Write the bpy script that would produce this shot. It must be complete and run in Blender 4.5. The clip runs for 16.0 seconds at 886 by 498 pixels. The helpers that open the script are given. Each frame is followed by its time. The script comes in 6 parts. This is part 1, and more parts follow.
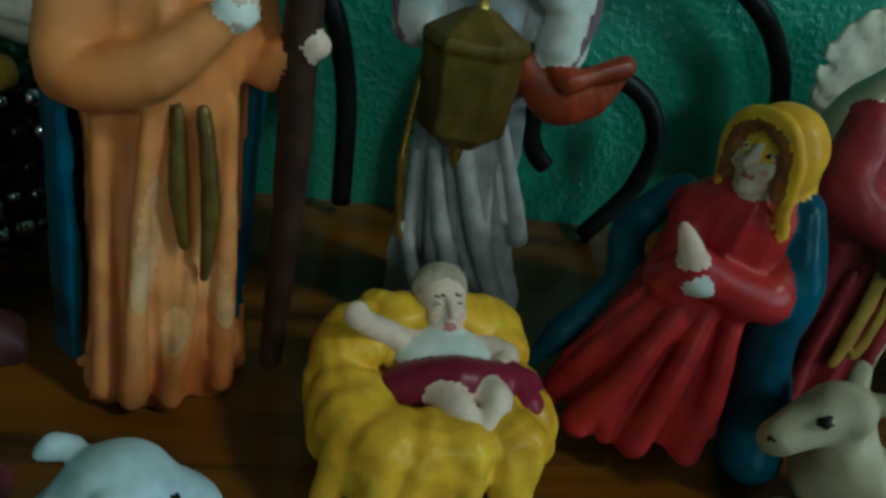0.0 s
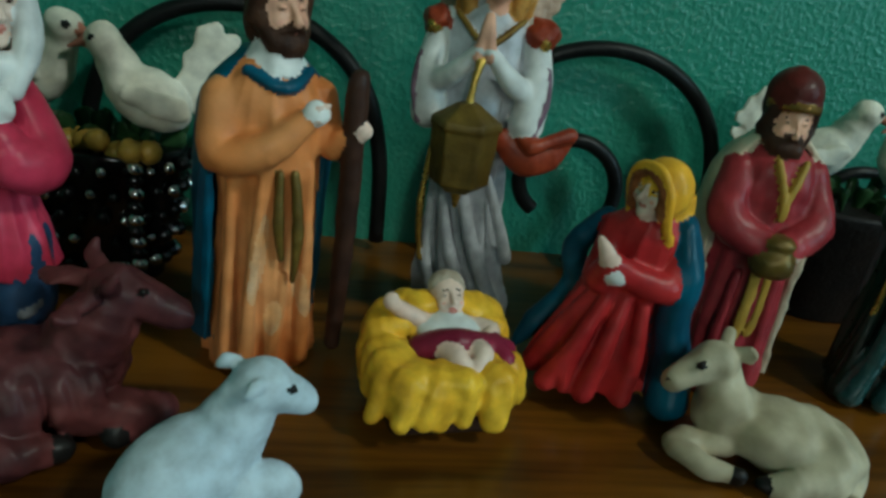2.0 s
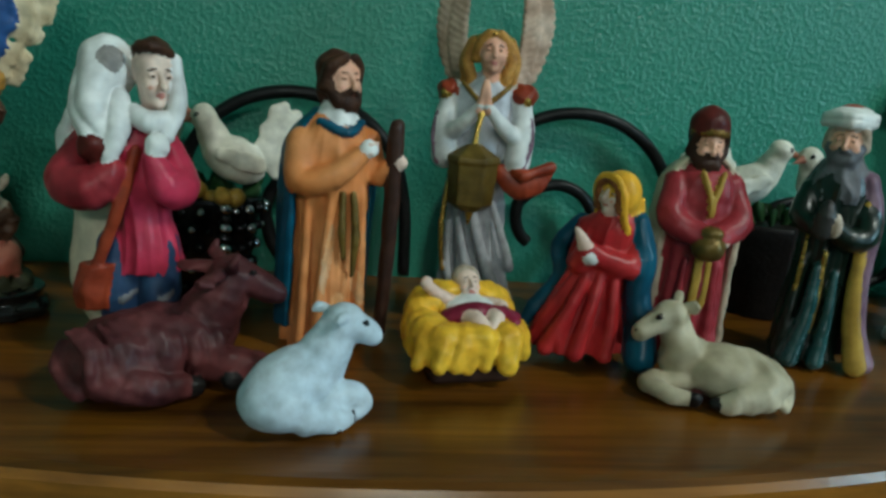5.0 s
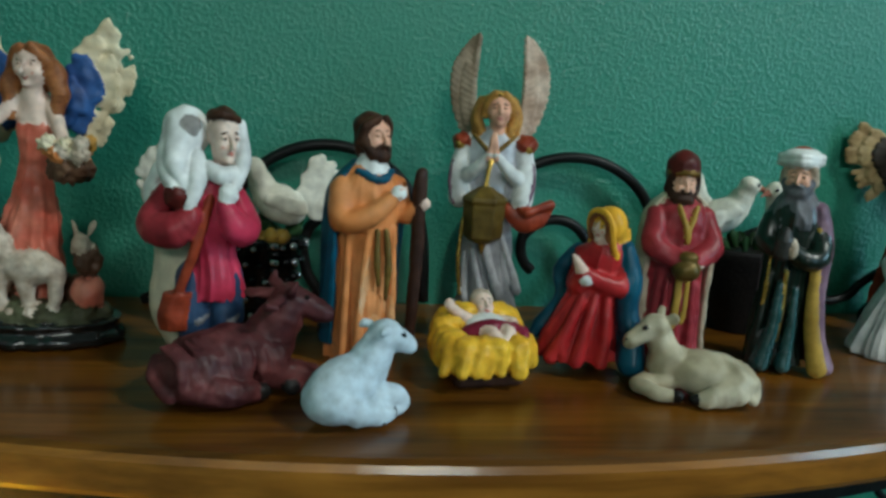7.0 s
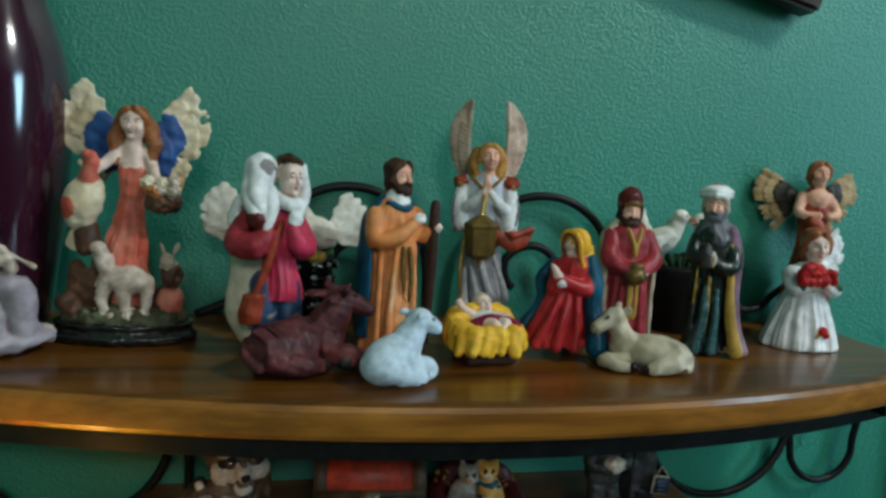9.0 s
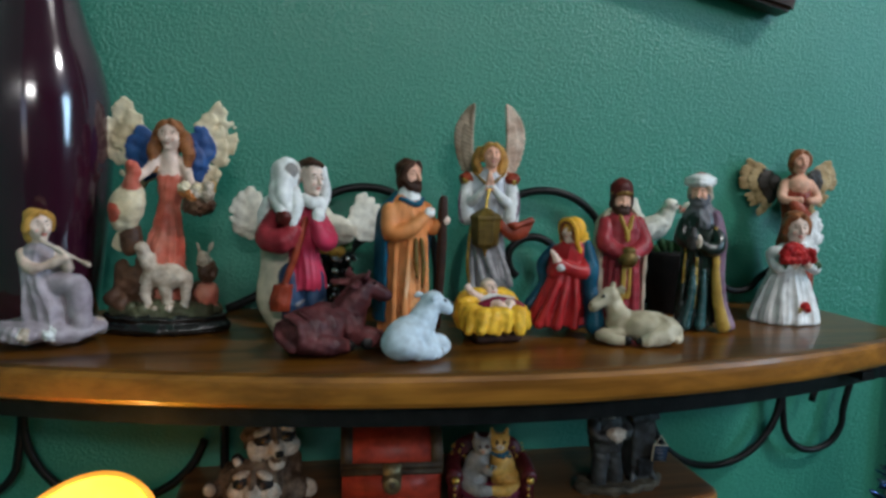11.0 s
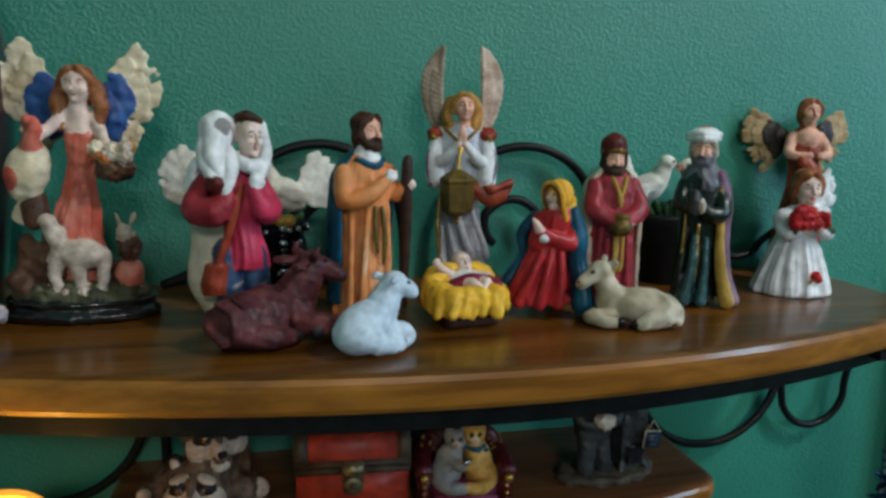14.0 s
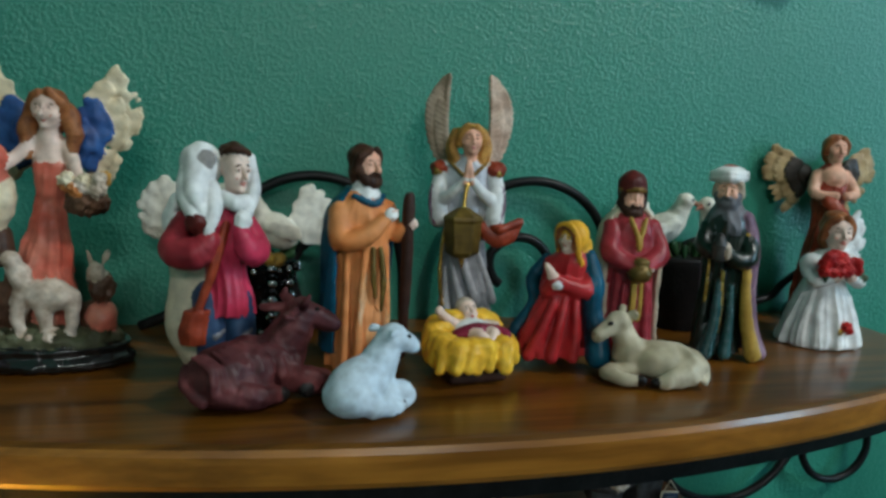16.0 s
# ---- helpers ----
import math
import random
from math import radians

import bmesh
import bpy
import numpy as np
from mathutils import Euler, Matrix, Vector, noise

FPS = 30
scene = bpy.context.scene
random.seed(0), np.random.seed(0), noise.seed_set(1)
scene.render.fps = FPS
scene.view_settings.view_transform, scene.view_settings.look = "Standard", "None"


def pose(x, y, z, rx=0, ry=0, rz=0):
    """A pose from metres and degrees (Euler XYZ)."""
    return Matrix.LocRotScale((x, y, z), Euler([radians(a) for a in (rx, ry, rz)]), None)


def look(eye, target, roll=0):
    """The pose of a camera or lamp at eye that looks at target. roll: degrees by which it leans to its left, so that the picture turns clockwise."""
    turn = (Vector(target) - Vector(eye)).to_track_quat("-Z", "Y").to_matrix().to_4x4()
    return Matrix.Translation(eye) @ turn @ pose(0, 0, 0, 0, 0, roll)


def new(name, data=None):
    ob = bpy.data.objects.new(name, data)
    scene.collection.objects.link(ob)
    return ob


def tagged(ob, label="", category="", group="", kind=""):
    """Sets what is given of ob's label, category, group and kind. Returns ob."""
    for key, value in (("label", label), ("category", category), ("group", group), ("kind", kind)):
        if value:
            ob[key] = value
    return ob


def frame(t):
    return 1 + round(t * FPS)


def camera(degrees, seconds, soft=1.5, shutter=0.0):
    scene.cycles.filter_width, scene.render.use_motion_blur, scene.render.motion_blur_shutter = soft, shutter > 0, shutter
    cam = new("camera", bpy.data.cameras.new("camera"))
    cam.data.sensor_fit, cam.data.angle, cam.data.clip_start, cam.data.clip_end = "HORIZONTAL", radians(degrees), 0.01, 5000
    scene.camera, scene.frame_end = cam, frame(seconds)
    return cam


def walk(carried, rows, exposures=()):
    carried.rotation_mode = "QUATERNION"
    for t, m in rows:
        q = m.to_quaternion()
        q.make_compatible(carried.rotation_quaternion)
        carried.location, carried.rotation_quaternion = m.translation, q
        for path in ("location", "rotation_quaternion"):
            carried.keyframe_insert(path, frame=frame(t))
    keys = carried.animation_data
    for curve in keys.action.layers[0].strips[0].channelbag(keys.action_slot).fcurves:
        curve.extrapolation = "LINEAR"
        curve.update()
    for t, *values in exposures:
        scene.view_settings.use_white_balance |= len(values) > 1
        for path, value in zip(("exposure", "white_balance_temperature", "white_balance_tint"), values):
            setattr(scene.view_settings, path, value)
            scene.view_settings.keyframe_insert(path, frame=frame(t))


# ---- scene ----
cam = camera(64.0, 16.0, soft=3.0)
PATH = [
    (0, (-0.023, 0.014, 1.461), (0.361, 1.738, 0.522), 11.0),
    (0.5, (-0.028, -0.004, 1.466), (0.331, 1.748, 0.57), 10.2),
    (1, (-0.026, -0.021, 1.472), (0.31, 1.745, 0.597), 9.4),
    (1.5, (-0.023, -0.031, 1.474), (0.282, 1.755, 0.627), 8.5),
    (2, (-0.028, -0.044, 1.48), (0.268, 1.761, 0.671), 8.2),
    (2.5, (-0.029, -0.06, 1.483), (0.232, 1.763, 0.703), 7.3),
    (3, (-0.03, -0.068, 1.48), (0.231, 1.777, 0.754), 6.6),
    (3.2, (-0.028, -0.073, 1.479), (0.187, 1.784, 0.768), 5.4),
    (5.5, (-0.046, -0.123, 1.465), (0.244, 1.804, 1.014), 4.5),
    (6, (-0.049, -0.132, 1.464), (0.244, 1.801, 1.043), 4.0),
    (6.5, (-0.048, -0.135, 1.462), (0.24, 1.802, 1.052), 3.4),
    (7, (-0.054, -0.155, 1.473), (0.216, 1.787, 1.079), 3.5),
    (7.5, (-0.058, -0.184, 1.474), (0.236, 1.769, 1.156), 3.6),
    (8, (-0.062, -0.203, 1.477), (0.227, 1.755, 1.186), 3.6),
    (8.5, (-0.068, -0.224, 1.473), (0.246, 1.738, 1.245), 3.6),
    (9, (-0.096, -0.236, 1.465), (0.314, 1.709, 1.241), 3.3),
    (9.2, (-0.097, -0.24, 1.461), (0.302, 1.708, 1.24), 2.8),
    (11.3, (-0.104, -0.276, 1.459), (0.289, 1.675, 1.266), 1.1),
    (11.5, (-0.103, -0.277, 1.452), (0.309, 1.672, 1.27), 1.3),
    (12, (-0.104, -0.269, 1.437), (0.331, 1.671, 1.221), 0.7),
    (12.5, (-0.099, -0.254, 1.432), (0.341, 1.682, 1.195), 0.2),
    (13, (-0.098, -0.245, 1.432), (0.349, 1.684, 1.151), 0.5),
    (13.5, (-0.091, -0.237, 1.45), (0.365, 1.686, 1.139), 0.4),
    (14, (-0.086, -0.218, 1.464), (0.358, 1.701, 1.117), 1.1),
    (14.5, (-0.083, -0.196, 1.469), (0.385, 1.718, 1.123), 2.8),
    (15, (-0.081, -0.186, 1.472), (0.392, 1.725, 1.121), 2.8),
    (15.5, (-0.085, -0.181, 1.467), (0.383, 1.736, 1.139), 2.7),
    (16, (-0.083, -0.187, 1.47), (0.374, 1.738, 1.18), 2.1),
]
walk(cam, [(t, look(eye, target, roll)) for t, eye, target, roll in PATH],
     exposures=[(0, -1.15, 5300, -12), (1, -0.95, 5400, -8), (2.5, -0.65, 5600, -4), (5.5, -0.4, 5600, 4), (9, -0.25, 5600, 10), (13, -0.2, 5700, 26), (14.5, -0.25, 5600, 14), (16, -0.3, 5600, 12)])

# ---- light: a window behind the camera on the left, a candle, a dim room ----
world = bpy.data.worlds.new("sky_world")
scene.world = world
world.use_nodes = True
wn = world.node_tree
sky = wn.nodes.new("ShaderNodeTexSky")
sky.sky_type, sky.sun_disc = "NISHITA", False
sky.sun_elevation, sky.sun_rotation = radians(35), radians(200)
wn.links.new(sky.outputs[0], wn.nodes["Background"].inputs[0])
wn.nodes["Background"].inputs[1].default_value = 0.1


def area_lamp(name, eye, target, w, h, watts, colour):
    d = bpy.data.lights.new(name, "AREA")
    d.shape, d.size, d.size_y, d.energy, d.color = "RECTANGLE", w, h, watts, colour
    ob = new(name, d)
    ob.matrix_world = look(eye, target)
    return ob


area_lamp("window_light", (-0.6, -2.35, 1.80), (0.0, 0.2, 1.4), 0.85, 1.15, 1.5, (0.62, 0.88, 1.0))
area_lamp("side_window_light", (2.06, -1.05, 1.9), (0.1, 0.0, 1.5), 0.6, 0.9, 31.0, (0.60, 0.90, 1.0))
area_lamp("ceiling_lamp", (0.80, -0.48, 2.36), (0.04, 0.2, 1.5), 0.13, 0.13, 10.0, (1.0, 0.95, 0.78))
area_lamp("back_ceiling_lamp", (0.06, -2.05, 2.42), (0.0, 0.2, 1.6), 0.5, 0.3, 22.0, (1.0, 0.96, 0.78))


# ---- materials ----
def mat(name, c, c2=None, rough=0.5, metal=0.0, scale=60.0, bump=0.32, bscale=None, coat=0.0, ramp=(0.35, 0.68), dist=0.0006):
    """Painted or plain surface: two colours mixed by noise at two scales, with fine relief."""
    m = bpy.data.materials.new(name)
    m.use_nodes = True
    nt = m.node_tree
    b = nt.nodes["Principled BSDF"]
    co = nt.nodes.new("ShaderNodeTexCoord")
    n1 = nt.nodes.new("ShaderNodeTexNoise")
    n1.inputs["Scale"].default_value, n1.inputs["Detail"].default_value = scale, 6.0
    nt.links.new(co.outputs["Object"], n1.inputs["Vector"])
    r = nt.nodes.new("ShaderNodeValToRGB")
    r.color_ramp.elements[0].position, r.color_ramp.elements[1].position = ramp
    c2 = c2 or tuple(v * 0.7 for v in c)
    r.color_ramp.elements[0].color, r.color_ramp.elements[1].color = (*c2, 1), (*c, 1)
    nt.links.new(n1.outputs[0], r.inputs[0])
    n3 = nt.nodes.new("ShaderNodeTexNoise")
    n3.inputs["Scale"].default_value, n3.inputs["Detail"].default_value = scale * 3.3, 5.0
    nt.links.new(co.outputs["Object"], n3.inputs["Vector"])
    r3 = nt.nodes.new("ShaderNodeMapRange")
    r3.inputs["From Min"].default_value, r3.inputs["From Max"].default_value = 0.3, 0.7
    r3.inputs["To Min"].default_value, r3.inputs["To Max"].default_value = 0.74, 1.14
    nt.links.new(n3.outputs[0], r3.inputs[0])
    wash = nt.nodes.new("ShaderNodeMix")
    wash.data_type, wash.blend_type = "RGBA", "MULTIPLY"
    wash.inputs[0].default_value = 1.0 if scale > 9 else 0.25
    nt.links.new(r.outputs[0], wash.inputs[6])
    nt.links.new(r3.outputs[0], wash.inputs[7])
    nt.links.new(wash.outputs[2], b.inputs["Base Color"])
    n2 = nt.nodes.new("ShaderNodeTexNoise")
    n2.inputs["Scale"].default_value, n2.inputs["Detail"].default_value = bscale or scale * 5, 4.0
    nt.links.new(co.outputs["Object"], n2.inputs["Vector"])
    bp = nt.nodes.new("ShaderNodeBump")
    bp.inputs["Strength"].default_value, bp.inputs["Distance"].default_value = bump, dist
    nt.links.new(n2.outputs[0], bp.inputs["Height"])
    nt.links.new(bp.outputs[0], b.inputs["Normal"])
    rr = nt.nodes.new("ShaderNodeMapRange")
    rr.inputs["To Min"].default_value, rr.inputs["To Max"].default_value = max(rough - 0.1, 0.02), min(rough + 0.12, 1.0)
    nt.links.new(n2.outputs[0], rr.inputs[0])
    nt.links.new(rr.outputs[0], b.inputs["Roughness"])
    b.inputs["Metallic"].default_value = metal
    b.inputs["Specular IOR Level"].default_value = 0.45 if coat or metal else 0.2
    b.inputs["Coat Weight"].default_value = max(coat, 0.08 if 40 <= scale <= 100 and not metal else 0.0)
    b.inputs["Coat Roughness"].default_value = 0.12 if coat else 0.26
    return m


def wood_mat(name, dark, light, rough):
    """Stained oak with grain running along x."""
    m = bpy.data.materials.new(name)
    m.use_nodes = True
    nt = m.node_tree
    b = nt.nodes["Principled BSDF"]
    co = nt.nodes.new("ShaderNodeTexCoord")
    mp = nt.nodes.new("ShaderNodeMapping")
    mp.inputs["Scale"].default_value = (3.5, 34.0, 26.0)
    nt.links.new(co.outputs["Object"], mp.inputs[0])
    n1 = nt.nodes.new("ShaderNodeTexNoise")
    n1.inputs["Scale"].default_value, n1.inputs["Detail"].default_value, n1.inputs["Distortion"].default_value = 1.6, 8.0, 1.2
    nt.links.new(mp.outputs[0], n1.inputs["Vector"])
    mp2 = nt.nodes.new("ShaderNodeMapping")
    mp2.inputs["Scale"].default_value = (18.0, 420.0, 300.0)
    nt.links.new(co.outputs["Object"], mp2.inputs[0])
    n2 = nt.nodes.new("ShaderNodeTexNoise")
    n2.inputs["Scale"].default_value, n2.inputs["Detail"].default_value = 1.0, 3.0
    nt.links.new(mp2.outputs[0], n2.inputs["Vector"])
    r = nt.nodes.new("ShaderNodeValToRGB")
    r.color_ramp.elements[0].position, r.color_ramp.elements[1].position = 0.34, 0.66
    r.color_ramp.elements[0].color, r.color_ramp.elements[1].color = (*dark, 1), (*light, 1)
    mx = nt.nodes.new("ShaderNodeMath")
    mx.operation = "MULTIPLY_ADD"
    mx.inputs[1].default_value, mx.inputs[2].default_value = 0.35, -0.17
    nt.links.new(n2.outputs[0], mx.inputs[0])
    ad = nt.nodes.new("ShaderNodeMath")
    nt.links.new(n1.outputs[0], ad.inputs[0])
    nt.links.new(mx.outputs[0], ad.inputs[1])
    nt.links.new(ad.outputs[0], r.inputs[0])
    nt.links.new(r.outputs[0], b.inputs["Base Color"])
    bp = nt.nodes.new("ShaderNodeBump")
    bp.inputs["Strength"].default_value, bp.inputs["Distance"].default_value = 0.12, 0.0004
    nt.links.new(n2.outputs[0], bp.inputs["Height"])
    nt.links.new(bp.outputs[0], b.inputs["Normal"])
    b.inputs["Roughness"].default_value = rough
    b.inputs["Coat Weight"].default_value, b.inputs["Coat Roughness"].default_value = 0.32, 0.15
    b.inputs["Specular IOR Level"].default_value = 0.3
    return m


def wall_mat():
    """Green eggshell paint over orange-peel plaster."""
    m = mat("green_wall_paint", (0.043, 0.235, 0.160), (0.037, 0.205, 0.138), rough=0.32, scale=2.5, bump=0.0)
    nt = m.node_tree
    b = nt.nodes["Principled BSDF"]
    co = nt.nodes.new("ShaderNodeTexCoord")
    v = nt.nodes.new("ShaderNodeTexNoise")
    v.inputs["Scale"].default_value, v.inputs["Detail"].default_value, v.inputs["Roughness"].default_value = 480.0, 3.0, 0.5
    w = nt.nodes.new("ShaderNodeTexNoise")
    w.inputs["Scale"].default_value, w.inputs["Detail"].default_value = 190.0, 2.0
    mr = nt.nodes.new("ShaderNodeMapRange")
    mr.inputs["From Min"].default_value, mr.inputs["From Max"].default_value = 0.42, 0.66
    ad = nt.nodes.new("ShaderNodeMath")
    ad.operation = "ADD"
    bp = nt.nodes.new("ShaderNodeBump")
    bp.inputs["Strength"].default_value, bp.inputs["Distance"].default_value = 0.40, 0.0007
    nt.links.new(co.outputs["Object"], v.inputs["Vector"])
    nt.links.new(co.outputs["Object"], w.inputs["Vector"])
    b.inputs["Specular IOR Level"].default_value = 0.5
    nt.links.new(v.outputs[0], mr.inputs[0])
    nt.links.new(mr.outputs[0], ad.inputs[0])
    nt.links.new(w.outputs[0], ad.inputs[1])
    nt.links.new(ad.outputs[0], bp.inputs["Height"])
    nt.links.new(bp.outputs[0], b.inputs["Normal"])
    return m


M = {
    "wall": wall_mat(),
    "ceil": mat("ceiling_paint", (0.26, 0.25, 0.24), (0.22, 0.21, 0.20), 0.8, scale=3, bump=0.3, bscale=150),
    "carpet": mat("brown_carpet", (0.16, 0.12, 0.09), (0.10, 0.075, 0.055), 0.95, scale=40, bump=0.6, bscale=400),
    "trim": mat("cream_trim_paint", (0.62, 0.60, 0.52), (0.55, 0.52, 0.44), 0.45, scale=8),
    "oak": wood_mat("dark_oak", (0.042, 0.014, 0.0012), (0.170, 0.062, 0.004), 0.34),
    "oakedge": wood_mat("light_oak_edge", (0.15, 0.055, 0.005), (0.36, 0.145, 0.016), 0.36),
    "oaklow": wood_mat("brown_oak", (0.075, 0.025, 0.008), (0.19, 0.07, 0.02), 0.36),
    "iron": mat("black_wrought_iron", (0.012, 0.012, 0.012), (0.006, 0.006, 0.006), 0.38, scale=120, bump=0.3),
    "orange": mat("apricot_robe_paint", (0.64, 0.19, 0.040), (0.68, 0.29, 0.105), 0.42, scale=38),
    "peach": mat("pale_apricot_paint", (0.78, 0.50, 0.30), (0.66, 0.31, 0.11), 0.42, scale=70),
    "teal": mat("teal_blue_paint", (0.012, 0.10, 0.17), (0.006, 0.045, 0.085), 0.35, scale=60),
    "brown": mat("dark_brown_paint", (0.060, 0.026, 0.016), (0.026, 0.011, 0.008), 0.5, scale=90),
    "hair": mat("brown_hair_paint", (0.075, 0.032, 0.016), (0.035, 0.014, 0.008), 0.5, scale=200, bump=0.5),
    "skin": mat("painted_skin", (0.74, 0.43, 0.30), (0.66, 0.33, 0.22), 0.42, scale=70, bump=0.05),
    "blush": mat("rosy_cheek_paint", (0.74, 0.40, 0.30), (0.70, 0.34, 0.25), 0.42, scale=70, bump=0.05),
    "lip": mat("red_lip_paint", (0.52, 0.20, 0.16), (0.46, 0.16, 0.13), 0.4, scale=70, bump=0.05),
    "pale": mat("pale_porcelain", (0.78, 0.62, 0.52), (0.70, 0.49, 0.40), 0.32, scale=60, bump=0.05),
    "white": mat("white_porcelain", (0.80, 0.80, 0.78), (0.66, 0.66, 0.66), 0.30, scale=50, bump=0.1),
    "lamb": mat("bisque_white", (0.60, 0.69, 0.77), (0.50, 0.60, 0.69), 0.6, scale=70, bump=0.35, bscale=160),
    "grey": mat("pale_grey_gown_paint", (0.62, 0.63, 0.68), (0.44, 0.45, 0.50), 0.38, scale=70),
    "silver": mat("grey_gown_paint", (0.52, 0.52, 0.55), (0.30, 0.30, 0.33), 0.40, scale=80),
    "gold": mat("old_gold_paint", (0.36, 0.21, 0.04), (0.18, 0.10, 0.02), 0.36, metal=0.5, scale=120),
    "brightgold": mat("bright_gold_leaf", (0.70, 0.45, 0.10), (0.45, 0.27, 0.05), 0.28, metal=0.8, scale=150),
    "bronze": mat("bronze_lantern_paint", (0.20, 0.125, 0.022), (0.095, 0.057, 0.010), 0.4, metal=0.35, scale=90),
    "blond": mat("golden_hair_paint", (0.58, 0.30, 0.07), (0.36, 0.16, 0.03), 0.4, scale=220, bump=0.6),
    "wing": mat("antique_wing_paint", (0.62, 0.47, 0.37), (0.42, 0.28, 0.20), 0.42, scale=90, bump=0.4),
    # Darker copy of the wing paint, with shade put into its colour.
    "wingshade": mat("shaded_wing_paint", (0.36, 0.28, 0.20), (0.20, 0.14, 0.09), 0.42, scale=90, bump=0.4),
    "amber": mat("amber_feather_paint", (0.50, 0.36, 0.18), (0.30, 0.19, 0.08), 0.42, scale=90, bump=0.4),
    "wingdark": mat("amber_wing_paint", (0.060, 0.050, 0.045), (0.03, 0.022, 0.016), 0.42, scale=90, bump=0.4),
    "rust": mat("rust_red_sash_paint", (0.36, 0.060, 0.022), (0.20, 0.028, 0.012), 0.38, scale=90),
    "straw": mat("yellow_straw_paint", (0.84, 0.52, 0.035), (0.70, 0.36, 0.02), 0.36, scale=70, bump=0.3),
    "wine": mat("wine_cloth_paint", (0.26, 0.020, 0.055), (0.15, 0.010, 0.03), 0.36, scale=70),
    "red": mat("red_gown_paint", (0.52, 0.034, 0.034), (0.32, 0.014, 0.018), 0.36, scale=60),
    "yellow": mat("yellow_veil_paint", (0.84, 0.46, 0.035), (0.70, 0.34, 0.02), 0.40, scale=50),
    "crimson": mat("crimson_robe_paint", (0.36, 0.040, 0.050), (0.22, 0.018, 0.026), 0.40, scale=70),
    "maroon": mat("maroon_paint", (0.115, 0.016, 0.012), (0.06, 0.008, 0.007), 0.45, scale=90),
    "cream": mat("cream_cloak_paint", (0.66, 0.58, 0.45), (0.52, 0.43, 0.30), 0.42, scale=50),
    "buff": mat("buff_donkey_paint", (0.56, 0.50, 0.37), (0.38, 0.32, 0.21), 0.45, scale=45, bump=0.25),
    "hoof": mat("black_hoof_paint", (0.014, 0.012, 0.012), (0.008, 0.007, 0.007), 0.4, scale=90),
    "dkgreen": mat("dark_green_glaze", (0.008, 0.019, 0.012), (0.003, 0.006, 0.004), 0.30, scale=60, coat=0.15),
    "midgreen": mat("blue_green_glaze", (0.030, 0.095, 0.10), (0.012, 0.05, 0.05), 0.25, scale=60, coat=0.4),
    "mauve": mat("mauve_cloak_paint", (0.26, 0.16, 0.22), (0.15, 0.085, 0.13), 0.36, scale=60),
    "slate": mat("slate_collar_paint", (0.17, 0.17, 0.19), (0.09, 0.09, 0.105), 0.42, scale=90),
    "ochre": mat("ochre_lining_paint", (0.52, 0.33, 0.06), (0.34, 0.20, 0.03), 0.36, scale=60),
    "ox": mat("oxblood_brown_glaze", (0.135, 0.036, 0.036), (0.040, 0.010, 0.013), 0.55, scale=80, bump=0.6, bscale=260),
    "berry": mat("raspberry_jacket_paint", (0.56, 0.045, 0.100), (0.40, 0.022, 0.055), 0.36, scale=60),
    "denim": mat("blue_trousers_paint", (0.035, 0.075, 0.16), (0.018, 0.035, 0.085), 0.4, scale=80),
    "blackgloss": mat("black_gloss_base", (0.010, 0.010, 0.010), (0.006, 0.006, 0.006), 0.18, scale=30, bump=0.03, coat=0.5),
    "moss": mat("mossy_ground_paint", (0.115, 0.12, 0.065), (0.045, 0.042, 0.022), 0.5, scale=110, bump=0.6),
    "rock": mat("brown_rock_paint", (0.16, 0.080, 0.045), (0.055, 0.026, 0.016), 0.5, scale=90, bump=0.6),
    "rosegown": mat("rose_gown_paint", (0.56, 0.085, 0.050), (0.60, 0.22, 0.15), 0.40, scale=55),
    "blue": mat("cobalt_feather_paint", (0.05, 0.13, 0.36), (0.025, 0.06, 0.19), 0.4, scale=90, bump=0.3),
    "ivory": mat("ivory_feather_paint", (0.76, 0.66, 0.47), (0.62, 0.48, 0.29), 0.42, scale=70, bump=0.3),
    "auburn": mat("auburn_hair_paint", (0.36, 0.135, 0.045), (0.18, 0.055, 0.02), 0.4, scale=180, bump=0.5),
    "dove": mat("dove_white_resin", (0.80, 0.76, 0.66), (0.66, 0.61, 0.50), 0.45, scale=60, bump=0.3),
    "beak": mat("pink_beak_paint", (0.50, 0.22, 0.15), (0.36, 0.13, 0.09), 0.4),
    "chrome": mat("silvered_beads", (0.62, 0.62, 0.62), (0.40, 0.40, 0.42), 0.10, metal=1.0, scale=90, bump=0.05),
    "darkmetal": mat("dark_pewter", (0.05, 0.05, 0.052), (0.015, 0.015, 0.016), 0.22, metal=0.9, scale=90, bump=0.2),
    "leaf": mat("green_leaf_paint", (0.035, 0.085, 0.03), (0.015, 0.04, 0.012), 0.4, scale=90),
    "vase": mat("aubergine_glaze", (0.046, 0.009, 0.022), (0.026, 0.004, 0.012), 0.10, scale=8, bump=0.02, coat=1.0),
    "roses": mat("red_rose_paint", (0.55, 0.025, 0.02), (0.30, 0.008, 0.01), 0.4, scale=120),
    "lilac": mat("lilac_grey_resin", (0.46, 0.40, 0.43), (0.33, 0.27, 0.31), 0.45, scale=60),
    "bluebead": mat("blue_glass_bead", (0.02, 0.08, 0.24), (0.01, 0.03, 0.10), 0.08, scale=40, bump=0.02, coat=1.0),
    "chestred": mat("worn_red_leather", (0.44, 0.045, 0.018), (0.20, 0.020, 0.010), 0.45, scale=70, bump=0.4, bscale=160),
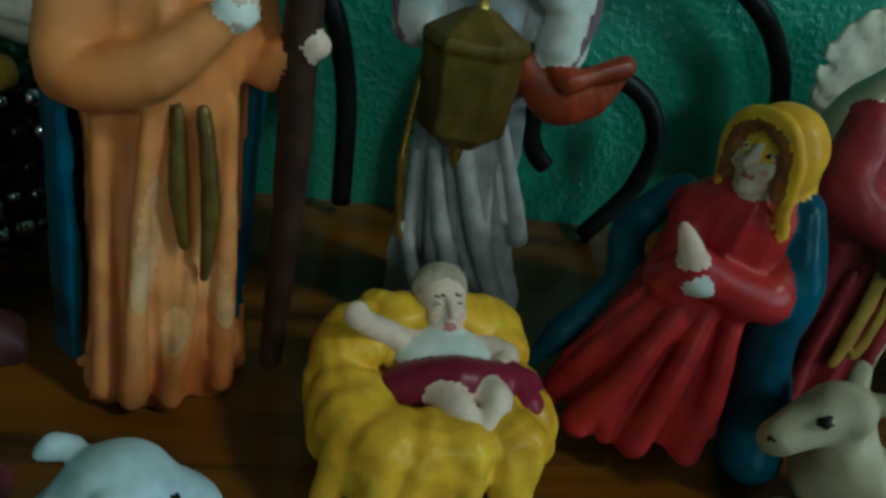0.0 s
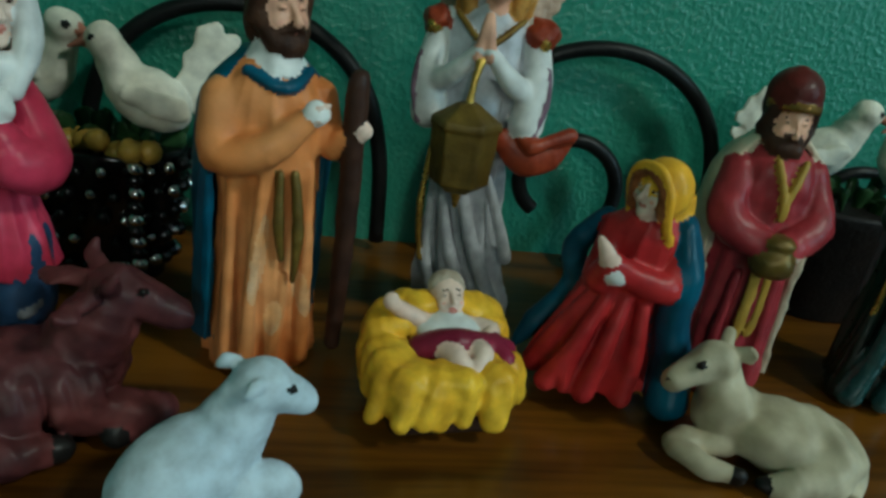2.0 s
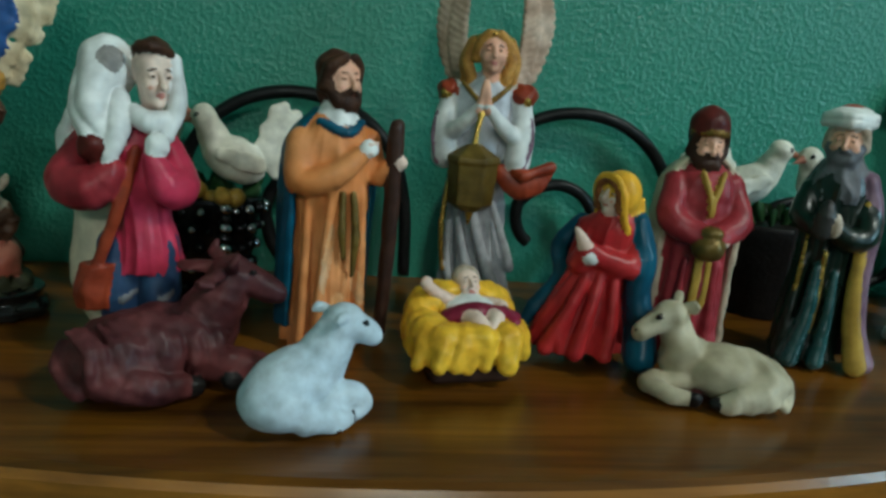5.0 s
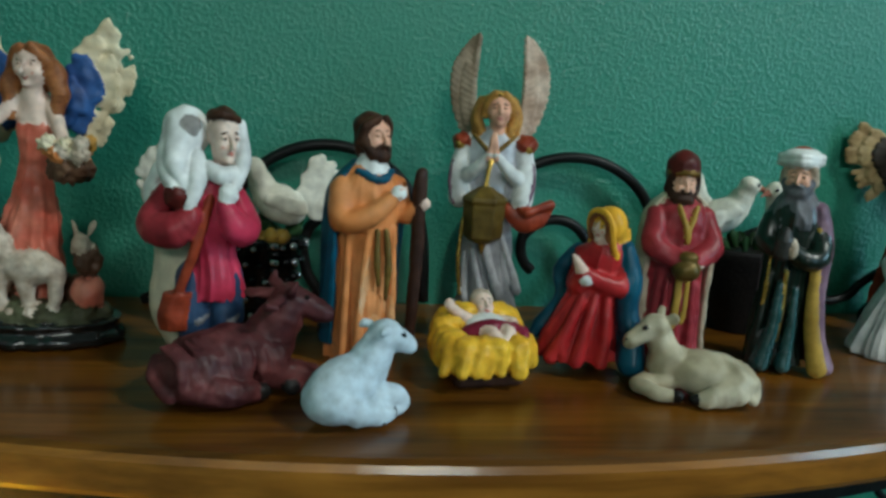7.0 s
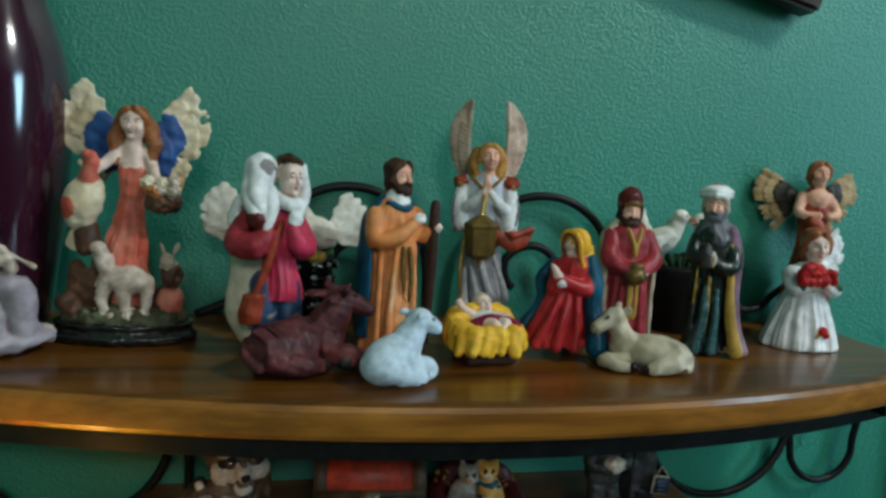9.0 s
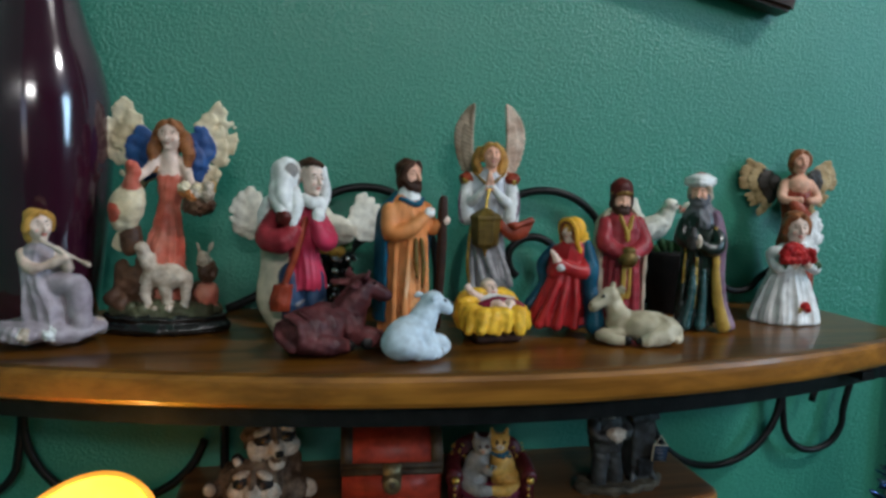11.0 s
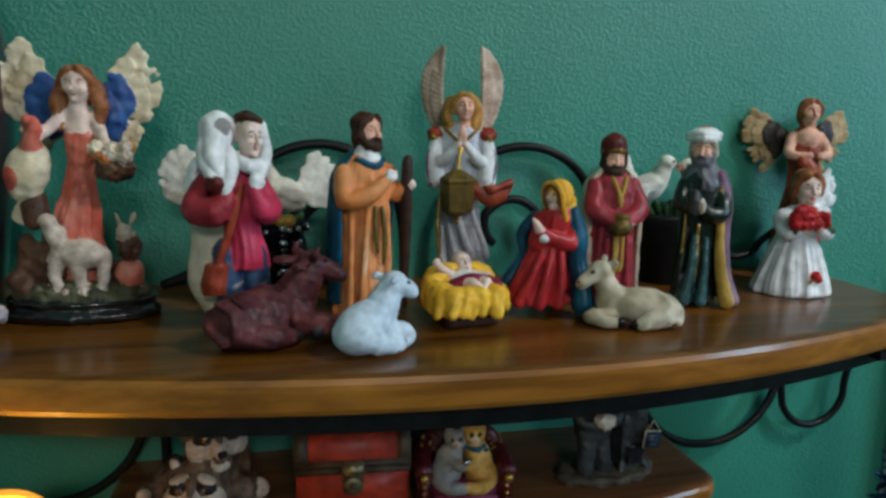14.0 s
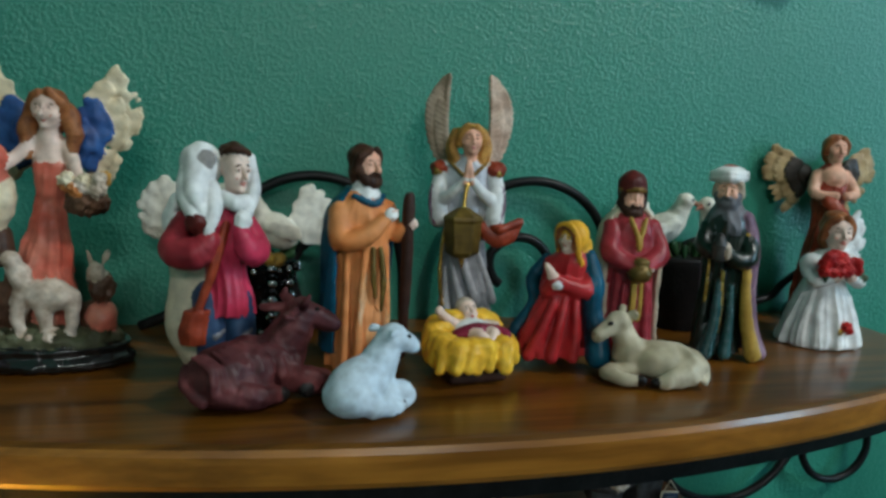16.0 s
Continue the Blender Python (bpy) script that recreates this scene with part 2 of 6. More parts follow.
    "chestwood": mat("dark_worn_wood", (0.085, 0.055, 0.030), (0.035, 0.020, 0.012), 0.5, scale=90, bump=0.4),
    "brass": mat("tarnished_brass", (0.30, 0.23, 0.12), (0.15, 0.105, 0.05), 0.36, metal=0.8, scale=160),
    "fur": mat("raccoon_fur_paint", (0.21, 0.135, 0.085), (0.050, 0.026, 0.015), 0.6, scale=130, bump=0.8, bscale=350),
    "furpale": mat("pale_fur_paint", (0.66, 0.56, 0.46), (0.40, 0.30, 0.22), 0.55, scale=130, bump=0.6, bscale=350),
    "furblack": mat("black_fur_paint", (0.016, 0.012, 0.011), (0.008, 0.006, 0.006), 0.5, scale=130, bump=0.6),
    "eye": mat("brown_eye_gloss", (0.10, 0.04, 0.015), (0.03, 0.012, 0.006), 0.1, scale=300, bump=0.0, coat=1.0),
    "sofa": mat("burgundy_sofa_paint", (0.115, 0.014, 0.018), (0.05, 0.006, 0.009), 0.35, scale=80),
    "seat": mat("plum_cushion_paint", (0.22, 0.035, 0.075), (0.13, 0.018, 0.04), 0.4, scale=80),
    "catgrey": mat("grey_cat_paint", (0.32, 0.30, 0.28), (0.19, 0.175, 0.165), 0.45, scale=110, bump=0.4),
    "catgold": mat("ginger_cat_paint", (0.66, 0.38, 0.09), (0.46, 0.23, 0.04), 0.42, scale=110, bump=0.4),
    "pewter": mat("dark_pewter_casting", (0.070, 0.066, 0.064), (0.026, 0.024, 0.024), 0.4, metal=0.3, scale=110, bump=0.6),
    "stone": mat("grey_brown_base", (0.12, 0.095, 0.065), (0.05, 0.038, 0.026), 0.5, scale=110, bump=0.6),
    "slateblue": mat("slate_board", (0.022, 0.040, 0.075), (0.012, 0.022, 0.045), 0.4, scale=60),
    "tinsel": mat("blue_silver_tinsel", (0.24, 0.40, 0.72), (0.06, 0.12, 0.32), 0.12, metal=1.0, scale=60),
    "frame": mat("dark_frame_wood", (0.055, 0.028, 0.018), (0.025, 0.012, 0.008), 0.35, scale=60),
}


def wax_mat():
    """Ivory wax lit from inside by a small lamp."""
    m = mat("glowing_ivory_wax", (0.90, 0.42, 0.06), (0.86, 0.36, 0.04), 0.5, scale=40, bump=0.1)
    b = m.node_tree.nodes["Principled BSDF"]
    b.inputs["Emission Color"].default_value = (1.0, 0.40, 0.02, 1)
    b.inputs["Emission Strength"].default_value = 0.9
    return m


def wax_core_mat():
    m = mat("lit_wax_hollow", (0.95, 0.70, 0.10), (0.95, 0.65, 0.08), 0.6, scale=30, bump=0.0)
    b = m.node_tree.nodes["Principled BSDF"]
    b.inputs["Emission Color"].default_value = (1.0, 0.80, 0.015, 1)
    b.inputs["Emission Strength"].default_value = 1.5
    return m


M["wax"], M["waxcore"] = wax_mat(), wax_core_mat()


# ---- mesh tools ----
def link(name, bm, mats, parent=None, label="", smooth=True):
    me = bpy.data.meshes.new(name)
    bmesh.ops.recalc_face_normals(bm, faces=bm.faces)
    bm.to_mesh(me)
    bm.free()
    for k in mats if isinstance(mats, (list, tuple)) else [mats]:
        me.materials.append(M[k])
    if smooth:
        for p in me.polygons:
            p.use_smooth = True
    ob = new(name, me)
    if parent:
        ob.parent = parent
    if label:
        ob["label"] = label
    return ob


def part(name, bm, material, parent, label="", smooth=True):
    return link(name, bm, material, parent, label, smooth)


def thing(name, x, y, z, rz=0, label="", category="", group="", kind=""):
    e = new(name)
    e.empty_display_size = 0.01
    e.matrix_world = pose(x, y, z, 0, 0, rz)
    return tagged(e, label, category, group, kind)


def skin_rings(bm, rings, mi, cap=True):
    """Quads between rings of points of one count."""
    vs = [[bm.verts.new(p) for p in r] for r in rings]
    n = len(vs[0])
    for a, b in zip(vs, vs[1:]):
        for i in range(n):
            f = bm.faces.new((a[i], a[(i + 1) % n], b[(i + 1) % n], b[i]))
            f.material_index = mi
    if cap:
        for r in (vs[0], vs[-1]):
            f = bm.faces.new(r)
            f.material_index = mi


def smooth_rows(rows, k):
    """Rows of numbers, refined k times between neighbours on a smooth curve."""
    a = np.array(rows, float)
    if len(a) < 3 or k < 2:
        return a
    out = []
    for i in range(len(a) - 1):
        p0, p1, p2, p3 = a[max(i - 1, 0)], a[i], a[i + 1], a[min(i + 2, len(a) - 1)]
        for j in range(k):
            t = j / k
            m1, m2 = (p2 - p0) / 2, (p3 - p1) / 2
            out.append((2 * t**3 - 3 * t**2 + 1) * p1 + (t**3 - 2 * t**2 + t) * m1 + (-2 * t**3 + 3 * t**2) * p2 + (t**3 - t**2) * m2)
    out.append(a[-1])
    return np.array(out)


class Sculpt:
    """One mesh built up of lofts, balls, limbs and feathers, each with a paint."""

    def __init__(self):
        self.bm, self.paints = bmesh.new(), []

    def mi(self, paint):
        if paint not in self.paints:
            self.paints.append(paint)
        return self.paints.index(paint)

    def loft(self, rows, paint, seg=28):
        """rows: z, half width, half depth, centre x, centre y."""
        rings = []
        for z, a, b, cx, cy in smooth_rows(rows, 4):
            a, b = max(a, 1e-5), max(b, 1e-5)
            rings.append([(cx + a * math.sin(2 * math.pi * i / seg), cy - b * math.cos(2 * math.pi * i / seg), z) for i in range(seg)])
        skin_rings(self.bm, rings, self.mi(paint))
        return self

    def ball(self, c, r, paint, rot=(0, 0, 0), seg=20, rings=14, lump=0.0, freq=60.0):
        r = (r, r, r) if isinstance(r, (int, float)) else r
        e = Euler([radians(v) for v in rot]).to_matrix()
        c = Vector(c)
        out = []
        for i in range(1, rings):
            ph = math.pi * i / rings
            ring = []
            for j in range(seg):
                th = 2 * math.pi * j / seg
                d = Vector((math.sin(ph) * math.cos(th), math.sin(ph) * math.sin(th), -math.cos(ph)))
                p = Vector((d.x * r[0], d.y * r[1], d.z * r[2]))
                if lump:
                    p *= 1 + lump * noise.noise((c + p) * freq)
                ring.append(c + e @ p)
            out.append(ring)
        vs = [[self.bm.verts.new(p) for p in ring] for ring in out]
        a = self.bm.verts.new(c + e @ Vector((0, 0, -r[2])))
        b = self.bm.verts.new(c + e @ Vector((0, 0, r[2])))
        m = self.mi(paint)
        for q, w in zip(vs, vs[1:]):
            for j in range(seg):
                self.bm.faces.new((q[j], q[(j + 1) % seg], w[(j + 1) % seg], w[j])).material_index = m
        for j in range(seg):
            self.bm.faces.new((a, vs[0][(j + 1) % seg], vs[0][j])).material_index = m
            self.bm.faces.new((b, vs[-1][j], vs[-1][(j + 1) % seg])).material_index = m
        return self

    def limb(self, pts, radii, paint, seg=12, k=5, flat=1.0):
        """A tapered tube along points; flat squeezes it front to back."""
        p = smooth_rows(pts, k)
        rr = np.interp(np.linspace(0, 1, len(p)), np.linspace(0, 1, len(radii)), radii)
        rings, ref = [], None
        for i, c in enumerate(p):
            d = Vector(p[min(i + 1, len(p) - 1)]) - Vector(p[max(i - 1, 0)])
            d.normalize()
            if ref is None:
                ref = d.orthogonal().normalized()
            ref = (ref - d * ref.dot(d)).normalized()
            s = d.cross(ref)
            r = max(rr[i], 1e-5)
            ring = []
            for j in range(seg):
                th = 2 * math.pi * j / seg
                o = (ref * math.cos(th) + s * math.sin(th)) * r
                ring.append(Vector(c) + Vector((o.x, o.y * flat, o.z)))
            rings.append(ring)
        skin_rings(self.bm, rings, self.mi(paint))
        return self

    def feather(self, root, tip, width, paint, normal=(0, -1, 0), thick=0.0012, sag=0.0):
        """A long rounded blade from root to tip."""
        root, tip, nrm = Vector(root), Vector(tip), Vector(normal).normalized()
        d = tip - root
        side = d.normalized().cross(nrm).normalized()
        rings = []
        for i in range(9):
            t = i / 8
            w = width * (0.45 + 0.75 * t) * math.sqrt(max(1 - max(t - 0.55, 0) ** 2 / 0.2026, 0.0004))
            c = root + d * t + nrm * sag * math.sin(math.pi * t)
            h = thick * (1 - 0.5 * t)
            rings.append([c + side * w / 2, c + nrm * h, c - side * w / 2, c - nrm * h])
        skin_rings(self.bm, rings, self.mi(paint))
        return self

    def block(self, c, size, paint, rot=(0, 0, 0), bevel=0.0008):
        t = bmesh.new()
        bmesh.ops.create_cube(t, size=1)
        bmesh.ops.scale(t, vec=size, verts=t.verts)
        if bevel:
            bmesh.ops.bevel(t, geom=t.edges[:], offset=bevel, segments=2, affect="EDGES")
        bmesh.ops.transform(t, matrix=pose(*c, *rot), verts=t.verts)
        vm = {v: self.bm.verts.new(v.co) for v in t.verts}
        m = self.mi(paint)
        for f in t.faces:
            self.bm.faces.new([vm[v] for v in f.verts]).material_index = m
        t.free()
        return self

    def statue(self, name, x, y, z, rz, label, category, size=1.0, group=""):
        for v in self.bm.verts:
            v.co *= size
        low = min(v.co.z for v in self.bm.verts)
        for v in self.bm.verts:
            v.co.z -= low
        ob = link(name, self.bm, self.paints)
        ob.matrix_world = pose(x, y, z, 0, 0, rz)
        return tagged(ob, label, category, group)

    def into(self, name, parent, label=""):
        return link(name, self.bm, self.paints, parent, label)


class Clay:
    """One modelled and painted figure: forms melted into each other on a fine grid, then skinned as one mesh."""

    def __init__(self, grain=0.0006, melt=0.0010):
        self.grain, self.melt, self.forms, self.paints, self.bumps = grain, melt, [], [], []

    def mi(self, paint):
        if paint not in self.paints:
            self.paints.append(paint)
        return self.paints.index(paint)

    def add(self, paint, lo, hi, f, melt=None, mode="add"):
        self.forms.append((self.mi(paint), np.array(lo, float), np.array(hi, float), f, self.melt if melt is None else melt, mode))
        return self

    def ball(self, c, r, paint, rot=(0, 0, 0), seg=0, rings=0, lump=0.0, freq=60.0, mode="add", melt=None):
        r = np.array((r, r, r) if isinstance(r, (int, float)) else r, float)
        e = np.array(Euler([radians(v) for v in rot]).to_matrix())
        c = np.array(c, float)
        reach = np.sqrt((e ** 2) @ (r ** 2)) * (1 + lump) + 1e-4

        def f(x, y, z):
            x, y, z = x - c[0], y - c[1], z - c[2]
            u = [(e[0, i] * x + e[1, i] * y + e[2, i] * z) / r[i] for i in range(3)]
            k0 = np.sqrt(u[0] ** 2 + u[1] ** 2 + u[2] ** 2)
            k1 = np.sqrt((u[0] / r[0]) ** 2 + (u[1] / r[1]) ** 2 + (u[2] / r[2]) ** 2) + 1e-9
            d = k0 * (k0 - 1) / k1
            if lump:
                d = d + lump * r.min() * 0.6 * waves(x + c[0], y + c[1], z + c[2], freq * 3.2)
            return d
        return self.add(paint, c - reach, c + reach, f, min(self.melt, 0.4 * r.min()) if melt is None else melt, mode)

    def limb(self, pts, radii, paint, seg=0, k=4, flat=1.0, mode="add", melt=None):
        """A tapered tube along points; flat squeezes it front to back."""
        p = np.array(smooth_rows(pts, 4), float)
        rr = np.interp(np.linspace(0, 1, len(p)), np.linspace(0, 1, len(radii)), radii)

        def f(x, y, z):
            best = None
            for a, b, ra, rb in zip(p[:-1], p[1:], rr[:-1], rr[1:]):
                d = b - a
                t = np.clip(((x - a[0]) * d[0] + (y - a[1]) * d[1] + (z - a[2]) * d[2]) / (d @ d + 1e-12), 0, 1)
                q = np.sqrt((x - a[0] - t * d[0]) ** 2 + ((y - a[1] - t * d[1]) / flat) ** 2 + (z - a[2] - t * d[2]) ** 2) - (ra + (rb - ra) * t)
                best = q if best is None else np.minimum(best, q)
            return best
        m = max(rr)
        return self.add(paint, p.min(0) - m, p.max(0) + m, f, min(self.melt, 0.5 * m) if melt is None else melt, mode)

    def loft(self, rows, paint, seg=0, folds=0, depth=0.0, phase=0.0, twist=0.0, k=4, arc=None, thick=0.0, seed=0, sides=0, melt=None):
        """rows: z, half width, half depth, centre x, centre y. folds: creases round it, deeper towards its first row; sides: flat faces."""
        rows = smooth_rows(rows, 4 if k > 1 else 1)
        zs = rows[:, 0]
        z0, z1 = zs[0], zs[-1]
        order = np.argsort(zs, kind="stable")
        zq, rq = zs[order], rows[order]
        m = rows[:, 1:3].max(0) * (1 + 2.6 * depth)
        lo = (np.min(rows[:, 3] - m[0]), np.min(rows[:, 4] - m[1]), min(z0, z1))
        hi = (np.max(rows[:, 3] + m[0]), np.max(rows[:, 4] + m[1]), max(z0, z1))

        def f(x, y, z):
            h = np.clip(z, zq[0], zq[-1])
            a, b, cx, cy = (np.interp(h, zq, rq[:, i]) for i in (1, 2, 3, 4))
            a, b = np.maximum(a, 1e-5), np.maximum(b, 1e-5)
            dx, dy = x - cx, y - cy
            th = np.arctan2(dx / a, -dy / b)
            u = (z1 - h) / (z1 - z0)
            w = 1.0
            if folds:
                w1 = folds * th + phase + twist * u + 0.9 * np.sin(2.0 * th + 5 * u + seed)
                w2 = round(folds * 1.7) * th + 2.1 + seed - 1.3 * twist * u + 0.7 * np.sin(7 * u + 3 * th)
                q = 1.3 * (1 - 2 * np.abs(np.sin(w1 / 2)) ** 0.8) + 0.7 * (1 - 2 * np.abs(np.sin(w2 / 2)) ** 0.8)
                w = 1 + 0.8 * depth * q * (0.22 + 0.78 * u)
            if sides:
                step = 2 * math.pi / sides
                w = w * math.cos(step / 2) / np.cos((th + step / 2) % step - step / 2)
            rho = np.sqrt((dx / a) ** 2 + (dy / b) ** 2) / w
            flat = np.hypot(dx, dy)
            d = np.where(rho > 0.05, (rho - 1) * flat / np.maximum(rho, 0.05), -np.minimum(a, b))
            if arc:
                d = np.abs(d + thick / 2) - thick / 2
                mid, half = radians((arc[0] + arc[1]) / 2), radians((arc[1] - arc[0]) / 2)
                off = np.abs((th - mid + math.pi) % (2 * math.pi) - math.pi) - half
                d = np.maximum(d, off * flat)
            return np.maximum(d, np.maximum(zq[0] - z, z - zq[-1]))
        return self.add(paint, lo, hi, f, melt)

    def feather(self, root, tip, width, paint, normal=(0, -1, 0), thick=0.0012, sag=0.0, mode="add"):
        """A long rounded blade from root to tip, with a raised quill."""
        root, tip, nrm = Vector(root), Vector(tip), Vector(normal).normalized()
        way = tip - root
        ln = way.length
        way.normalize()
        side = way.cross(nrm).normalized()
        nrm = side.cross(way).normalized()
        th = max(thick, self.grain * 0.9)

        def f(x, y, z):
            x, y, z = x - root.x, y - root.y, z - root.z
            t = (x * way.x + y * way.y + z * way.z) / ln
            s = x * side.x + y * side.y + z * side.z
            n = x * nrm.x + y * nrm.y + z * nrm.z - sag * np.sin(math.pi * np.clip(t, 0, 1))
            tc = np.clip(t, 0, 1)
            w = 0.5 * width * (0.45 + 0.75 * tc) * np.sqrt(np.maximum(1 - np.maximum(tc - 0.55, 0) ** 2 / 0.2026, 0.01))
            hh = th * (1 - 0.4 * tc)
            q = np.sqrt((s / w) ** 2 + (n / hh) ** 2)
            d = (q - 1) * np.minimum(hh, w)
            return np.maximum(d, np.maximum(t - 1, -t) * ln)
        pts = np.array([root, tip])
        m = width * 0.7 + th + abs(sag)
        return self.add(paint, pts.min(0) - m, pts.max(0) + m, f, 0.00015, mode)

    def block(self, c, size, paint, rot=(0, 0, 0), bevel=0.0008):
        e = np.array(Euler([radians(v) for v in rot]).to_matrix())
        c, h = np.array(c, float), np.array(size, float) / 2
        m = np.linalg.norm(h)

        def f(x, y, z):
            x, y, z = x - c[0], y - c[1], z - c[2]
            q = [np.abs(e[0, i] * x + e[1, i] * y + e[2, i] * z) - h[i] + bevel for i in range(3)]
            out = np.sqrt(sum(np.maximum(v, 0) ** 2 for v in q))
            return out + np.minimum(np.maximum(np.maximum(q[0], q[1]), q[2]), 0) - bevel
        return self.add(paint, c - m, c + m, f, 0.0003)

    def roughen(self, amp, freq):
        self.bumps.append((amp, freq))
        return self

    def mesh(self, name):
        g = self.grain
        lo = np.min([q[1] for q in self.forms if q[5] == "add"], 0) - 4 * g
        hi = np.max([q[2] for q in self.forms if q[5] == "add"], 0) + 4 * g
        n = np.ceil((hi - lo) / g).astype(int) + 1
        ax = [lo[i] + g * np.arange(n[i]) for i in range(3)]
        D = np.full(n, 0.02, np.float32)
        best = np.full(n, 0.02, np.float32)
        P = np.zeros(n, np.int16)
        for mi, a, b, f, k, mode in self.forms:
            pad = 2.5 * k + 2.5 * g
            i0 = np.clip(np.floor((a - pad - lo) / g).astype(int), 0, n - 1)
            i1 = np.clip(np.ceil((b + pad - lo) / g).astype(int) + 1, 1, n)
            if (i1 <= i0).any():
                continue
            sl = tuple(slice(p, q) for p, q in zip(i0, i1))
            x, y, z = ax[0][sl[0]][:, None, None], ax[1][sl[1]][None, :, None], ax[2][sl[2]][None, None, :]
            d = np.broadcast_to(f(x, y, z), D[sl].shape).astype(np.float32)
            if mode == "paint":
                P[sl][d < 0] = mi
            elif mode == "cut":
                h = np.maximum(k - np.abs(D[sl] + d), 0) / max(k, 1e-6)
                D[sl] = np.maximum(D[sl], -d) + h * h * k / 4
            else:
                h = np.maximum(k - np.abs(D[sl] - d), 0) / max(k, 1e-6)
                D[sl] = np.minimum(D[sl], d) - h * h * k / 4
                win = d < best[sl] + 0.00005
                P[sl][win] = mi
                best[sl] = np.minimum(best[sl], d)
        for amp, freq in self.bumps:
            D += amp * 0.9 * waves(ax[0][:, None, None], ax[1][None, :, None], ax[2][None, None, :], freq * 2.4).astype(np.float32)
        return nets(name, D, P, lo, g)

    def finish(self, name):
        me = self.mesh(name)
        for k in self.paints:
            me.materials.append(M[k])
        me.polygons.foreach_set("use_smooth", np.ones(len(me.polygons), bool))
        return me

    def statue(self, name, x, y, z, rz, label, category, size=1.0, group="", slim=1.0):
        me = self.finish(name)
        co = np.empty(len(me.vertices) * 3, np.float32)
        me.vertices.foreach_get("co", co)
        co = co.reshape(-1, 3) * (size * slim, size, size)
        co[:, 2] -= co[:, 2].min()
        me.vertices.foreach_set("co", co.ravel())
        me.update()
        ob = new(name, me)
        ob.matrix_world = pose(x, y, z, 0, 0, rz)
        return tagged(ob, label, category, group)

    def into(self, name, parent, label=""):
        ob = new(name, self.finish(name))
        ob.parent = parent
        if label:
            ob["label"] = label
        return ob


WAVES = np.random.default_rng(8).normal(size=(7, 3))
WAVES /= np.linalg.norm(WAVES, axis=1)[:, None]


def waves(x, y, z, freq):
    """Smooth uneven relief between about -1 and 1."""
    out = 0.0
    for i, w in enumerate(WAVES):
        q = freq * (0.6 + 0.13 * i)
        out = out + np.sin(q * (w[0] * x + w[1] * y + w[2] * z) + 1.7 * i + 1.3 * np.sin(0.45 * q * (w[1] * x - w[2] * y + w[0] * z)))
    return out / 3.2


def nets(name, D, P, lo, g):
    """Skin of the grid where its values change sign, each face with the paint just outside it."""
    S = D < 0
    n = np.array(D.shape)
    cnt = sum(S[a:n[0] - 1 + a, b:n[1] - 1 + b, c:n[2] - 1 + c].astype(np.int8) for a in (0, 1) for b in (0, 1) for c in (0, 1))
    cell = np.argwhere((cnt > 0) & (cnt < 8))
    corners = np.array([(a, b, c) for a in (0, 1) for b in (0, 1) for c in (0, 1)])
    val = np.stack([D[cell[:, 0] + a, cell[:, 1] + b, cell[:, 2] + c] for a, b, c in corners], 1)
    acc, num = np.zeros((len(cell), 3)), np.zeros(len(cell))
    for i in range(8):
        for j in range(i + 1, 8):
            if np.abs(corners[i] - corners[j]).sum() != 1:
                continue
            m = (val[:, i] < 0) != (val[:, j] < 0)
            t = val[m, i] / (val[m, i] - val[m, j])
            acc[m] += corners[i] + t[:, None] * (corners[j] - corners[i])
            num[m] += 1
    co = lo + g * (cell + acc / num[:, None])
    ids = np.full(n - 1, -1, np.int32)
    ids[tuple(cell.T)] = np.arange(len(cell))
    faces, paint = [], []
    for axis in range(3):
        u, v = (axis + 1) % 3, (axis + 2) % 3
        step = np.eye(3, dtype=int)
        sa, sb = [slice(1, -1)] * 3, [slice(1, -1)] * 3
        sa[axis], sb[axis] = slice(0, -1), slice(1, None)
        A, B = S[tuple(sa)], S[tuple(sb)]
        e = np.argwhere(A != B)
        base = e + 1
        base[:, axis] -= 1
        inside = S[tuple(base.T)]
        q = np.stack([ids[tuple((base - o).T)] for o in (step[u] + step[v], step[v], 0 * step[u], step[u])], 1)
        faces.append(np.where(inside[:, None], q, q[:, ::-1]))
        paint.append(np.where(inside, P[tuple((base + step[axis]).T)], P[tuple(base.T)]))
    faces, paint = np.concatenate(faces), np.concatenate(paint)
    ok = (faces >= 0).all(1)
    faces, paint = faces[ok], paint[ok]
    me = bpy.data.meshes.new(name)
    me.vertices.add(len(co))
    me.vertices.foreach_set("co", co.astype(np.float32).ravel())
    me.loops.add(faces.size)
    me.loops.foreach_set("vertex_index", faces.astype(np.int32).ravel())
    me.polygons.add(len(faces))
    me.polygons.foreach_set("loop_start", np.arange(0, faces.size, 4, dtype=np.int32))
    me.polygons.foreach_set("material_index", paint.astype(np.int32))
    me.update(calc_edges=True)
    return me


def box_bm(size, c=(0, 0, 0), bevel=0.0, rot=(0, 0, 0)):
    bm = bmesh.new()
    bmesh.ops.create_cube(bm, size=1)
    bmesh.ops.scale(bm, vec=size, verts=bm.verts)
    if bevel:
        bmesh.ops.bevel(bm, geom=bm.edges[:], offset=bevel, segments=3, affect="EDGES")
    bmesh.ops.transform(bm, matrix=pose(*c, *rot), verts=bm.verts)
    return bm


# ---- the room ----
SHELF_Z, LOW_Z, WALL_Y = 1.370, 1.263, 0.206


def structure(name, size, c, material, label="", bevel=0.0):
    ob = link(name, box_bm(size, bevel=bevel), material, smooth=False)
    ob.location = c
    return tagged(ob, label, kind="structure")


